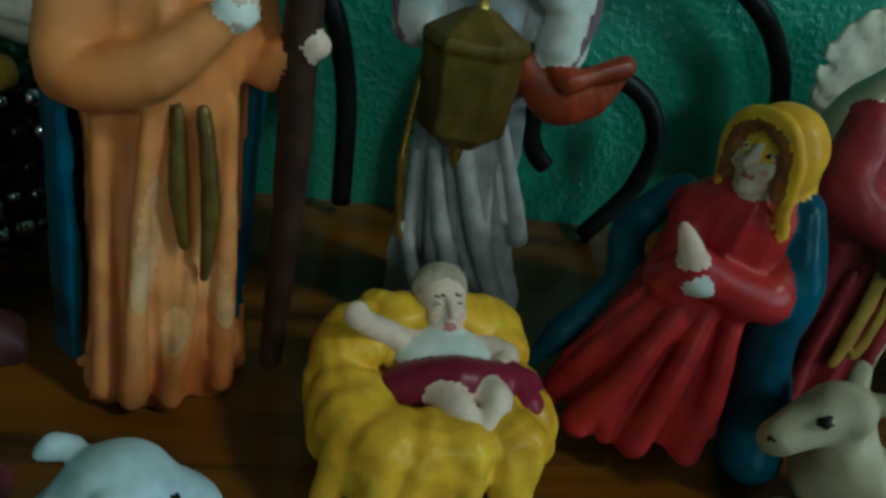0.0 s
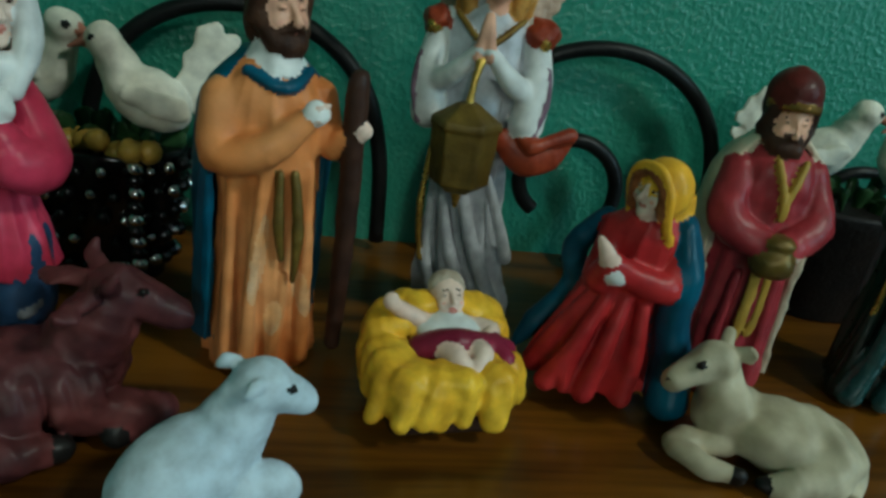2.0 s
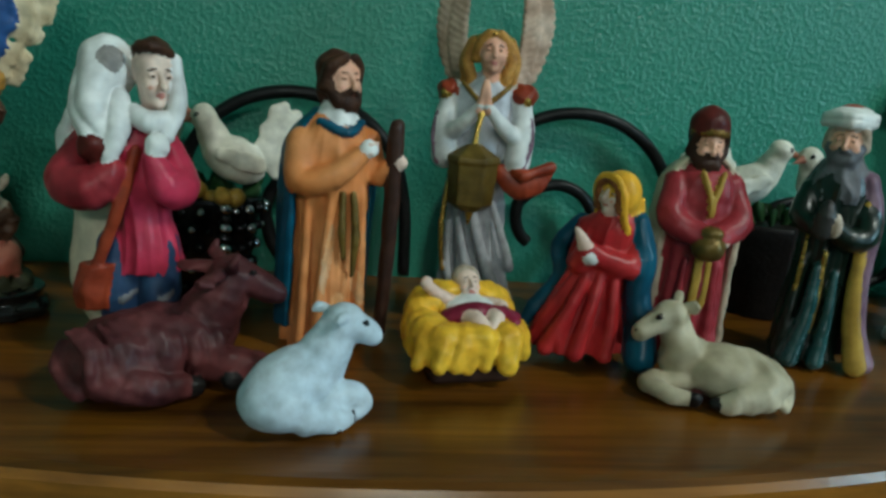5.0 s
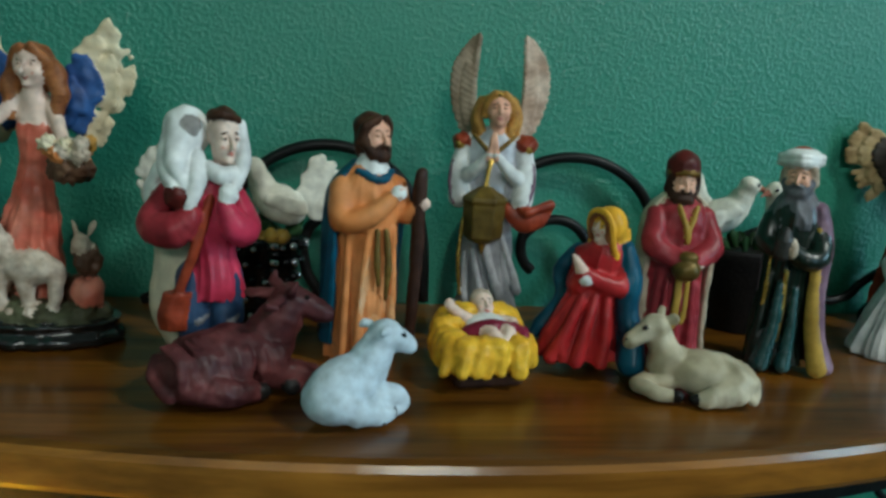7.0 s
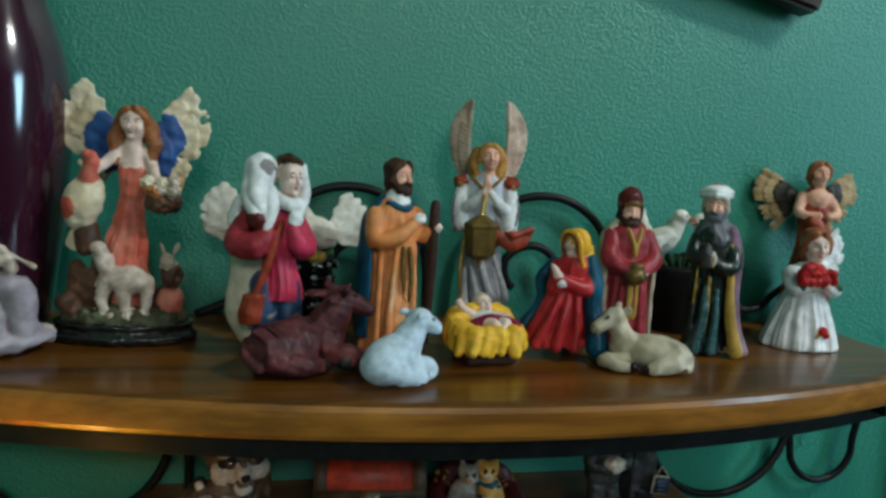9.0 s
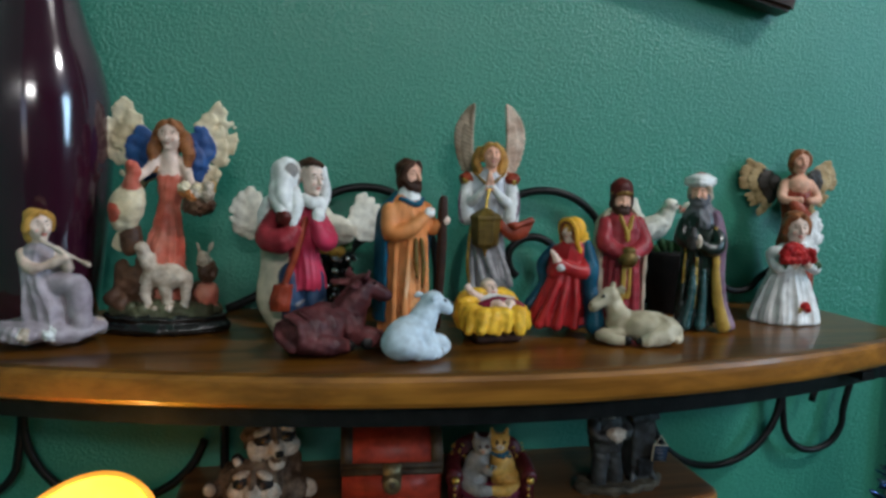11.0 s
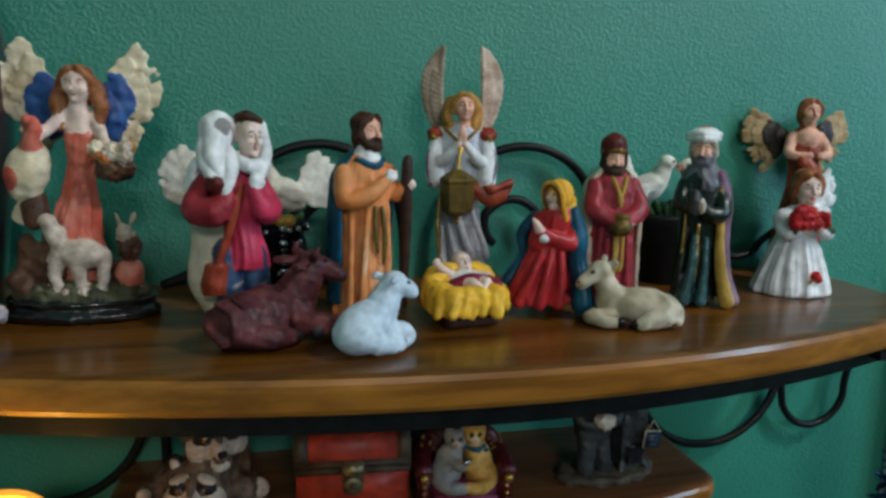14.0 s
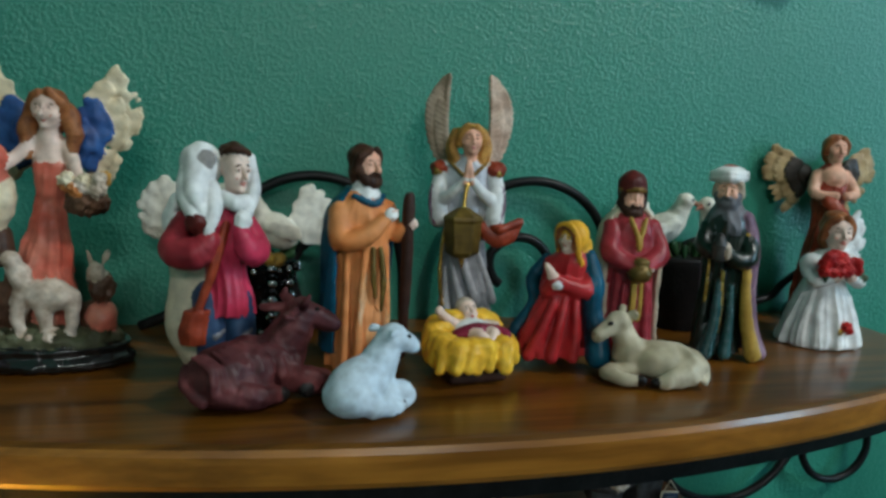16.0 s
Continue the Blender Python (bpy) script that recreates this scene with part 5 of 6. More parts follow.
def fairy():
    s = Clay()
    s.loft([(0, .0335, .0190, 0, 0), (.003, .0340, .0195, 0, 0), (.0055, .0315, .0175, 0, 0), (.0085, .0325, .0182, 0, 0), (.0095, .0300, .0165, 0, 0)], "blackgloss", 48)
    rnd = random.Random(9)
    s.ball((0, 0, .011), (.0295, .0165, .0060), "moss", seg=36, rings=14, lump=.25, freq=150)
    for i in range(60):
        a = rnd.uniform(0, 6.283)
        q = rnd.uniform(.5, .95)
        s.ball((math.sin(a) * .029 * q, -math.cos(a) * .016 * q, .0135), rnd.uniform(.0012, .0026), rnd.choice(["moss", "rock", "furpale", "moss"]), seg=8, rings=6, lump=.3, freq=700)
    for c, r in (((-.017, .002, .022), (.0105, .0085, .0120)), ((-.010, .004, .030), (.0085, .0070, .0120)), ((-.020, -.003, .016), (.0085, .0075, .0075)), ((-.013, -.004, .024), (.0085, .0070, .0100)), ((-.008, .000, .034), (.0075, .0065, .0090)), ((-.022, .000, .030), (.0050, .0050, .0080)), ((.016, .003, .018), (.0090, .0070, .0070))):
        s.ball(c, r, "rock", lump=.4, freq=180)
    # gown and figure
    s.loft([(.016, .0085, .0070, .001, -.001), (.026, .0100, .0082, .001, 0), (.036, .0115, .0090, -.001, 0), (.056, .0078, .0068, .001, .001), (.068, .0055, .0052, .002, .002), (.080, .0076, .0062, .003, .002), (.083, .0070, .0055, .003, .002)], "rosegown", 44, 8, .12, .4, 1.6)
    s.loft([(.081, .0072, .0056, .003, .002), (.090, .0068, .0046, .003, .002), (.096, .0026, .0026, .003, .002)], "pale", 20)
    s.limb([(-.003, .001, .091), (-.009, -.004, .084), (-.0135, -.008, .078)], [.0026, .0024, .0019], "pale")
    s.limb([(.009, .001, .090), (.0140, -.003, .080), (.0150, -.008, .074)], [.0026, .0024, .0019], "pale")
    head(s, (.0035, .000, .1035), .0078, "pale", "auburn", None, -4)
    for k in (-1, 1):
        s.limb([(.0035 + k * .0065, .002, .104), (.0035 + k * .0090, .001, .094), (.0035 + k * .0080, -.001, .085)], [.0034, .0036, .0016], "auburn")
        sx = 1.0 if k < 0 else .80
        wing(s, (.003 + k * .006, .007, .088), [(k * .022 * sx, .036), (k * .034 * sx, .016), (k * .017 * sx, -.014)], "ivory", "blue", n=15, width=.0088)
    # bird, basket, fawn, pumpkin
    s.ball((-.0175, -.005, .066), (.0088, .0075, .0135), "ivory", (0, 18, 0))
    s.ball((-.0205, -.006, .064), (.0062, .0064, .0080), "rosegown", (0, 18, 0))
    s.limb([(-.0150, -.006, .076), (-.0135, -.007, .083), (-.0140, -.008, .087)], [.0048, .0036, .0032], "rosegown")
    s.ball((-.0140, -.010, .0880), (.0026, .0036, .0024), "rosegown", seg=12, rings=8)
    s.feather((-.0190, -.004, .056), (-.0230, -.003, .042), .0090, "ivory", thick=.0016)
    s.limb([(-.0165, -.003, .053), (-.0160, -.003, .046)], [.0050, .0060], "rock")
    s.ball((.0190, -.008, .068), (.0082, .0065, .0060), "rock", lump=.2, freq=500)
    for i in range(14):
        s.ball((.0190 + rnd.uniform(-.007, .007), -.008 + rnd.uniform(-.005, .003), .0735 + rnd.uniform(-.001, .004)), .0030, rnd.choice(["catgold", "ivory", "orange", "furpale"]), seg=8, rings=6, lump=.3, freq=800)
    s.ball((.004, -.010, .0300), (.0115, .0058, .0066), "furpale", (0, 8, 0))
    s.limb([(-.006, -.010, .030), (-.0075, -.011, .020), (-.0060, -.012, .013)], [.0042, .0028, .0020], "furpale")
    s.limb([(.0020, -.011, .027), (.0030, -.012, .019), (.0040, -.012, .013)], [.0034, .0024, .0018], "furpale")
    s.limb([(.0120, -.009, .028), (.0125, -.010, .019), (.0115, -.011, .013)], [.0036, .0025, .0019], "furpale")
    s.limb([(-.005, -.010, .034), (-.008, -.011, .042), (-.0090, -.012, .045)], [.0042, .0034, .0036], "furpale")
    for i in range(8):
        a = i * math.pi / 4
        s.ball((.0225 + .0030 * math.cos(a), -.005 + .0028 * math.sin(a), .0200), (.0034, .0032, .0056), "rosegown", seg=10, rings=8)
    s.ball((.0220, -.004, .0320), (.0055, .0045, .0062), "rock", lump=.3, freq=400)
    s.ball((.0210, -.006, .0390), (.0038, .0034, .0040), "furpale", lump=.2, freq=400)
    for k in (-1, 1):
        s.feather((.0210 + k * .002, -.005, .0415), (.0210 + k * .0045, -.004, .0480), .0030, "furpale", thick=.0010)
    s.roughen(.0005, 300)
    s.statue("winged_fairy_figurine", -.179, .143, SHELF_Z, -4, "winged fairy in rose gown with fawn on black base", "figurine", size=1.04)


def carollers():
    s = Clay(.0005)
    s.loft([(0, .0100, .0070, -.003, .006), (.008, .0135, .0080, -.006, .006), (.020, .0185, .0085, -.006, .006), (.040, .0165, .0085, -.005, .006), (.062, .0175, .0085, -.003, .006), (.076, .0120, .0075, -.002, .005)], "cream", 0, 3, .05)
    for x in (-.003, .010):
        s.limb([(x, -.004, .034), (x + .001, -.007, .020), (x, -.007, .011)], [.0078, .0076, .0060], "denim", melt=.0006)
        s.limb([(x, -.0110, .022), (x + .003, -.0140, .020), (x + .006, -.0115, .022)], [.0010, .0012, .0010], "slate")
        s.limb([(x, -.007, .010), (x, -.008, .004)], [.0044, .0044], "ochre")
        s.ball((x, -.010, .0035), (.0050, .0080, .0042), "ochre")
    s.loft([(.028, .0135, .0105, .006, -.004), (.036, .0118, .0100, .006, -.004), (.046, .0095, .0090, .005, -.003), (.058, .0115, .0092, .004, -.003), (.068, .0115, .0085, .003, -.002), (.076, .0060, .0055, .002, -.001)], "berry", 0, 9, .05, .5, .8)
    s.loft([(.017, .0062, .0045, -.010, -.0120), (.022, .0072, .0050, -.010, -.0120), (.031, .0058, .0046, -.0085, -.0118)], "rust", 0, 4, .08)
    s.limb([(.0050, -.0118, .066), (-.001, -.0140, .048), (-.0085, -.0140, .030)], [.0018, .0021, .0021], "rust", flat=.7)
    s.limb([(-.0130, -.003, .066), (-.0185, -.009, .0560), (-.0090, -.0140, .0545), (-.002, -.0140, .060)], [.0050, .0066, .0068, .0040], "crimson", melt=.0012)
    s.ball((-.0075, -.0130, .0665), (.0060, .0045, .0048), "maroon", lump=.15, freq=300)
    s.limb([(.0130, -.003, .067), (.0195, -.008, .0555), (.0150, -.0130, .0560), (.0110, -.0140, .0640)], [.0050, .0062, .0060, .0036], "berry", melt=.0012)
    s.ball((.0125, -.0145, .0680), (.0040, .0032, .0042), "white", lump=.15, freq=400)
    s.ball((-.0062, -.0010, .0885), (.0094, .0092, .0100), "white", lump=.05, freq=220)
    s.ball((-.0040, -.0060, .0910), (.0050, .0052, .0046), "catgrey", mode="paint")
    s.limb([(-.0080, -.006, .086), (-.0085, -.0095, .078), (-.0050, -.0125, .0715)], [.0060, .0056, .0034], "white", melt=.0015)
    s.limb([(-.0125, -.005, .086), (-.0130, -.008, .077), (-.0090, -.0125, .0700)], [.0034, .0042, .0034], "white", melt=.0006)
    s.limb([(-.0010, -.007, .080), (-.0005, -.0120, .072), (-.0030, -.0150, .0630)], [.0036, .0042, .0022], "white", melt=.0006)
    head(s, (.0095, -.0035, .0872), .0090, "pale", None, None, 34, nod=4)
    s.ball((.0085, .0008, .0930), (.0072, .0070, .0060), "hair", lump=.1, freq=300)
    s.limb([(.0045, -.0075, .0950), (.0100, -.0095, .0962), (.0155, -.0050, .0945)], [.0013, .0017, .0013], "hair")
    s.limb([(.0165, -.003, .092), (.0180, -.006, .080), (.0150, -.0100, .0710)], [.0024, .0032, .0028], "white", melt=.0006)
    s.limb([(.0040, -.0085, .0765), (.0090, -.0115, .0745), (.0140, -.0095, .0750)], [.0030, .0034, .0030], "white", melt=.0006)
    s.ball((-.0195, -.001, .0700), (.0034, .0040, .0090), "white", (0, 25, 0), lump=.2, freq=300)
    s.roughen(.0002, 280)
    s.statue("carolling_couple_figurine", -.1075, .115, SHELF_Z, 4, "couple in raspberry jackets and white scarves against cream cloak", "figurine", size=.985, slim=.86)


def flute_player():
    s = Clay()
    s.ball((0, 0, .006), (.0270, .0190, .0070), "lilac", seg=32, rings=12, lump=.25, freq=140)
    rnd = random.Random(5)
    for i in range(26):
        a = rnd.uniform(0, 6.283)
        s.ball((math.sin(a) * .024, -math.cos(a) * .017, .006), rnd.uniform(.002, .0042), rnd.choice(["lilac", "white", "furpale"]), seg=8, rings=6, lump=.3, freq=500)
    s.loft([(.006, .0170, .0140, .004, 0), (.020, .0150, .0125, .003, 0), (.034, .0105, .0095, -.002, .001), (.046, .0095, .0078, -.003, .001), (.052, .0040, .0040, -.003, .001)], "lilac", 44, 8, .10, .3, 1.2)
    s.limb([(.006, -.004, .030), (.0150, -.010, .028), (.0165, -.011, .010)], [.0068, .0062, .0050], "lilac")
    for k in (-1, 1):
        s.limb([(-.003 + k * .008, 0, .046), (.003 + k * .008, -.008, .039), (.011, -.0130, .045)], [.0032, .0028, .0020], "pale")
    s.limb([(-.001, -.010, .0535), (.010, -.0130, .047), (.021, -.0150, .041)], [.0011, .0012, .0012], "furpale")
    head(s, (-.003, -.001, .0600), .0078, "pale", "catgold", None, 30)
    s.roughen(.0005, 260)
    s.statue("flute_player_figurine", -.230, .112, SHELF_Z, 10, "pale lilac seated flute player on rocky base", "figurine", size=.97)


def vase():
    t = Sculpt()
    prof = [(0, .024), (.004, .027), (.03, .031), (.07, .036), (.11, .0385), (.14, .035), (.17, .026), (.20, .019), (.23, .0165), (.26, .0175), (.275, .022), (.278, .0215), (.27, .0155)]
    t.loft([(z, r, r, 0, 0) for z, r in prof], "vase", 48)
    t.statue("tall_vase", -.249, .165, SHELF_Z, 0, "tall aubergine glazed ceramic vase", "vase")


def dove(s, c, face, tilt=0, fan=True):
    """A small dove; face is 1 when it looks along +x."""
    x, y, z = c
    f = face
    s.ball((x, y, z), (.0125, .0080, .0085), "dove", (0, -f * 28, 0))
    s.limb([(x + f * .006, y, z + .004), (x + f * .009, y - .001, z + .011), (x + f * .0105, y - .002, z + .0145)], [.0066, .0050, .0046], "dove")
    s.ball((x + f * .0110, y - .002, z + .0155), (.0050, .0046, .0048), "dove")
    s.limb([(x + f * .0150, y - .003, z + .0150), (x + f * .0195, y - .004, z + .0130)], [.0017, .0005], "beak")
    for k in (-1, 1):
        s.ball((x + f * .0130, y - .002 + k * .0040, z + .0165), .0008, "hoof", seg=8, rings=6)
        s.feather((x + f * .005, y + k * .0075, z + .003), (x - f * .0130, y + k * .0085, z - .002), .0090, "dove", thick=.0016)
    if fan:
        for i in range(7):
            a = radians(62 - 17 * i)
            s.feather((x - f * .008, y + .002, z), (x - f * (.008 + .0225 * math.cos(a)), y + .004 + .0006 * i, z + .006 + .0190 * math.sin(a)), .0112, "dove", thick=.0011)


def dove_basket(x, y, rz, label, paint, beads, fans=(True, True)):
    t = thing("dove_basket", x, y, SHELF_Z, rz, label, "ornament", "dove baskets")
    s = Sculpt()
    s.loft([(0, .0180, .0120, 0, 0), (.006, .0190, .0125, 0, 0), (.022, .0235, .0150, 0, 0), (.040, .0260, .0170, 0, 0), (.042, .0240, .0150, 0, 0)], paint, 36)
    s.into("basket", t, "dark metal basket")
    rnd = random.Random(7)
    if beads:
        for row in range(5):
            b = Sculpt()
            for i in range(26):
                a = 2 * math.pi * (i + .5 * (row % 2)) / 26
                rr = .0200 + .0015 * row
                b.ball((rr * 1.06 * math.sin(a), -rr * .70 * math.cos(a), .008 + .0075 * row + rnd.uniform(-.0008, .0008)), rnd.uniform(.0014, .0024), "chrome" if rnd.random() < .45 else "darkmetal", seg=10, rings=7)
            tagged(b.into("beading", t, "silvered beads"), kind="stuff")
        for k in (-1, 1):
            for i in range(10):
                b = Sculpt()
                b.ball((k * .0150, -.0165 + .001 * math.sin(i), .006 + i * .0037), (.0026, .0022, .0020), "chrome" if i % 2 else "darkmetal", (0, 30, 0), 10, 7)
                b.into("bead", t, "silver bead")
    s = Sculpt()
    for i in range(34):
        a, q = rnd.uniform(0, 6.283), rnd.uniform(.3, 1)
        px, py = math.sin(a) * .023 * q, -math.cos(a) * .0150 * q
        s.feather((px * .8, py * .8, .041), (px * 1.15, py * 1.15 - .001, .047 + rnd.uniform(-.003, .004)), .0065, "leaf", normal=(rnd.uniform(-.5, .5), -1, .4), thick=.0008)
    s.into("foliage", t, "painted green leaves")
    s = Sculpt()
    for i in range(9 if beads else 0):
        s.ball((-.018 + .0045 * i, -.0125 + rnd.uniform(-.002, .003), .044 + rnd.uniform(-.002, .002)), .0034, "ochre", seg=10, rings=7, lump=.3, freq=600)
    if beads:
        tagged(s.into("flower_garland", t, "small yellow flowers"), kind="stuff")
    for n, c, f, fan in (("dove", (-.0175, .002, .058), 1, fans[0]), ("dove", (.0160, -.002, .056), -1, fans[1])):
        s = Clay()
        dove(s, c, f, fan=fan)
        s.roughen(.0003, 300)
        s.into(n, t, "cream resin dove")


joseph()
angel()
manger()
mary()
for kind in ("donkey", "lamb", "ox"):
    lying_beast(kind)
king_red()
king_green()
girl_angel()
dark_angel()
fairy()
carollers()
flute_player()
vase()
dove_basket(-.100, .168, 0, "silver beaded basket with two cream doves", "darkmetal", True)
dove_basket(.150, .174, 0, "dark brown basket with two cream doves", "furblack", False, (True, False))
s = Sculpt()
s.ball((0, 0, .0055), .0058, "bluebead")
s.ball((0, 0, .0113), (.0016, .0016, .0010), "chrome", seg=10, rings=6)
s.statue("blue_glass_ball", .238, .152, SHELF_Z, 0, "small shiny blue glass ball ornament", "ornament")


# ---- the lower shelf ----
def raccoon(s, c, r, turn):
    c = Vector(c)
    rm = Euler((0, 0, radians(turn))).to_matrix()
    P = lambda x, y, z: c + rm @ Vector((x * r, y * r, z * r))
    s.ball(c, (r * 1.1, r * .95, r * .92), "fur", (0, 0, turn), lump=.08, freq=300)
    for k in (-1, 1):
        s.ball(P(k * .55, -.55, -.25), (r * .55, r * .45, r * .45), "furpale", (0, 0, turn), lump=.1, freq=300)
        s.ball(P(k * .48, -.72, .18), (r * .36, r * .26, r * .30), "furblack", (0, k * 28, turn), 14, 10)
        s.ball(P(k * .44, -.92, .18), (r * .15, r * .13, r * .15), "eye", seg=12, rings=8)
        s.ball(P(k * .50, -.70, .52), (r * .36, r * .22, r * .13), "furpale", (0, k * 22, turn), 14, 10)
        s.ball(P(k * .80, .05, .80), (r * .28, r * .18, r * .34), "furblack", (0, k * 18, turn), 14, 10)
        s.ball(P(k * .80, -.08, .78), (r * .16, r * .12, r * .22), "furpale", (0, k * 18, turn), 12, 8)
    s.limb([P(0, -.6, -.05), P(0, -1.05, -.22), P(0, -1.30, -.30)], [r * .40, r * .30, r * .20], "furpale")
    s.limb([P(0, -.75, .65), P(0, -.95, .2), P(0, -1.15, -.1)], [r * .10, r * .13, r * .10], "fur")
    s.ball(P(0, -1.42, -.26), (r * .17, r * .14, r * .13), "furblack", seg=12, rings=8)


s = Clay()
s.ball((.008, .006, .017), (.0165, .0140, .0180), "fur", lump=.1, freq=200)
s.ball((.016, -.003, .008), (.0120, .0120, .0085), "fur", lump=.1, freq=250)
s.ball((-.012, .004, .012), (.0150, .0140, .0120), "fur", lump=.1, freq=200)
raccoon(s, (.004, -.004, .0410), .0145, 12)
raccoon(s, (-.004, -.014, .0185), .0140, -16)
for a in (((-.010, -.014, .008), (-.010, -.024, .0045), (-.009, -.028, .003)), ((.010, -.010, .009), (.013, -.020, .0045), (.012, -.025, .003)), ((.010, .000, .028), (.010, -.012, .0275), (.007, -.018, .0290))):
    s.limb(a, [.0055, .0048, .0040], "fur")
    s.ball(a[-1], (.0046, .0042, .0032), "furpale", seg=12, rings=8)
s.limb([(-.020, .006, .010), (-.029, -.002, .010), (-.031, -.008, .0125)], [.0060, .0056, .0034], "fur")
s.ball((-.0310, -.009, .0130), .0034, "furpale", seg=12, rings=8)
s.ball((.0275, -.006, .0070), (.0048, .0052, .0055), "furpale", seg=12, rings=8)
s.roughen(.00025, 420)
s.statue("raccoon_pair_figurine", -.127, .148, LOW_Z, 6, "two brown and cream raccoon cubs huddled together", "figurine", size=.98)

chest = thing("treasure_chest", -.051, .142, LOW_Z, -4, "small worn red chest with a domed lid and brass clasp", "chest")
part("body", box_bm((.058, .036, .022), (0, 0, .0125), .0012), "chestred", chest, "worn red leather sides")
for zz in (.0018, .0235):
    part("trim_strip", box_bm((.060, .038, .0030), (0, 0, zz), .0008), "chestwood", chest, "dark worn trim")
lid = bmesh.new()
rr = []
for x in (-.029, -.0285, .0285, .029):
    q = .97 if abs(x) > .0287 else 1
    rr.append([(x, .018 * math.cos(radians(a)) * q, .0255 + .0205 * math.sin(radians(a)) ** .7 * q) for a in range(0, 181, 10)])
skin_rings(lid, rr, 0)
lid_ob = part("lid", lid, "chestred", chest, "domed red lid")
for x in (-.0265, .0265):
    b = bmesh.new()
    skin_rings(b, [[(xx, .0188 * math.cos(radians(a)), .0255 + .0213 * math.sin(radians(a)) ** .7) for a in range(0, 181, 10)] for xx in (x - .0035, x + .0035)], 0)
    part("lid_band", b, "chestwood", lid_ob, "scuffed dark band")
part("lid_front", box_bm((.060, .003, .0040), (0, -.0180, .0275), .0008), "chestwood", lid_ob)
s = Sculpt()
s.block((0, -.0202, .0235), (.0110, .0022, .0130), "brass")
s.ball((0, -.0205, .0165), (.0054, .0016, .0054), "brass")
s.ball((0, -.0225, .0175), (.0018, .0014, .0022), "chestwood", seg=12, rings=8)
s.into("clasp", chest, "tarnished brass clasp")
s = Sculpt()
s.limb([(-.006, -.002, .0458), (0, -.002, .0490), (.006, -.002, .0458)], [.0010, .0011, .0010], "brass")
s.into("handle", chest, "small brass handle")

sofa = thing("cat_sofa_ornament", .008, .130, LOW_Z, -8, "two cats hugging on a small buttoned burgundy sofa", "ornament")
s = Sculpt()
s.block((0, 0, .0040), (.046, .026, .0070), "sofa", bevel=.0015)
s.loft([(.006, .0240, .0060, 0, .0110), (.020, .0235, .0060, 0, .0115), (.032, .0200, .0050, 0, .0125), (.037, .0120, .0035, 0, .0130)], "sofa", 30)
for k in (-1, 1):
    s.block((k * .0215, -.002, .0120), (.0075, .0260, .0160), "sofa", bevel=.0020)
    s.limb([(k * .0220, -.0150, .0205), (k * .0220, 0, .0208), (k * .0210, .010, .0225)], [.0050, .0052, .0050], "sofa")
s.into("sofa_frame", sofa, "burgundy buttoned frame")
s = Sculpt()
s.block((0, -.0035, .0105), (.0350, .0220, .0060), "seat", bevel=.0018)
s.block((0, -.0140, .0050), (.0350, .0022, .0060), "seat", bevel=.0008)
s.into("cushion", sofa, "plum seat cushion")
s = Sculpt()
rnd = random.Random(2)
for i in range(34):
    k = rnd.choice((-1, 1))
    s.ball((k * rnd.uniform(.013, .0225), .0060 + rnd.uniform(-.001, .0005), rnd.uniform(.022, .034)), .00075, "brightgold", seg=8, rings=5)
for k in (-1, 1):
    s.ball((k * .0220, -.0196, .0208), .0024, "brightgold", seg=10, rings=7)
    for z in (.006, .010, .014):
        s.ball((k * .0220, -.0155, z), .0011, "brightgold", seg=8, rings=6)
s.limb([(-.024, -.0152, .0016), (0, -.0160, .0016), (.024, -.0152, .0016)], [.0013, .0013, .0013], "brass")
s.into("stud_trim", sofa, "gilt studs and fringe")
for name, k, p, hx, hz in (("cat", -1, "catgrey", -.0050, .0365), ("cat", 1, "catgold", .0050, .0390)):
    s = Clay(.0005)
    s.limb([(k * .009, -.002, .016), (k * .0075, -.003, .025), (hx, -.004, hz - .006)], [.0085, .0075, .0048], p)
    s.ball((k * .0105, -.006, .0175), (.0080, .0070, .0060), p)
    s.ball((hx, -.006, hz), (.0058, .0050, .0052), p)
    s.ball((hx, -.0105, hz - .0018), (.0026, .0020, .0020), "furpale", seg=12, rings=8)
    for e in (-1, 1):
        s.limb([(hx + e * .0036, -.005, hz + .0030), (hx + e * .0046, -.005, hz + .0085)], [.0026, .0005], p)
        s.ball((hx + e * .0022, -.0106, hz + .0012), (.0010, .0007, .0011), "eye", seg=8, rings=6)
    s.ball((hx, -.0124, hz - .0012), .0006, "beak", seg=8, rings=5)
    s.limb([(k * .0080, -.006, .0265), (k * .0030, -.0120, .0235), (-k * .0020, -.0120, .0245)], [.0036, .0030, .0024], p)
    s.limb([(k * .0150, -.007, .0150), (k * .0090, -.0150, .0130), (k * .0010, -.0160, .0130)], [.0044, .0036, .0030], p)
    if k > 0:
        s.limb([(hx - .005, -.0075, hz - .0062), (hx, -.0105, hz - .0070), (hx + .005, -.0075, hz - .0062)], [.0010, .0011, .0010], "teal")
        for e in (-1, 1):
            s.ball((hx + .004 + e * .0018, -.0100, hz - .0075), (.0017, .0010, .0012), "teal", seg=8, rings=6)
    else:
        s.ball((.000, -.0135, .0265), .0018, "chrome", seg=10, rings=7)
    s.roughen(.0003, 380)
    s.into(name, sofa, "grey cat" if k < 0 else "ginger cat with a teal bow")

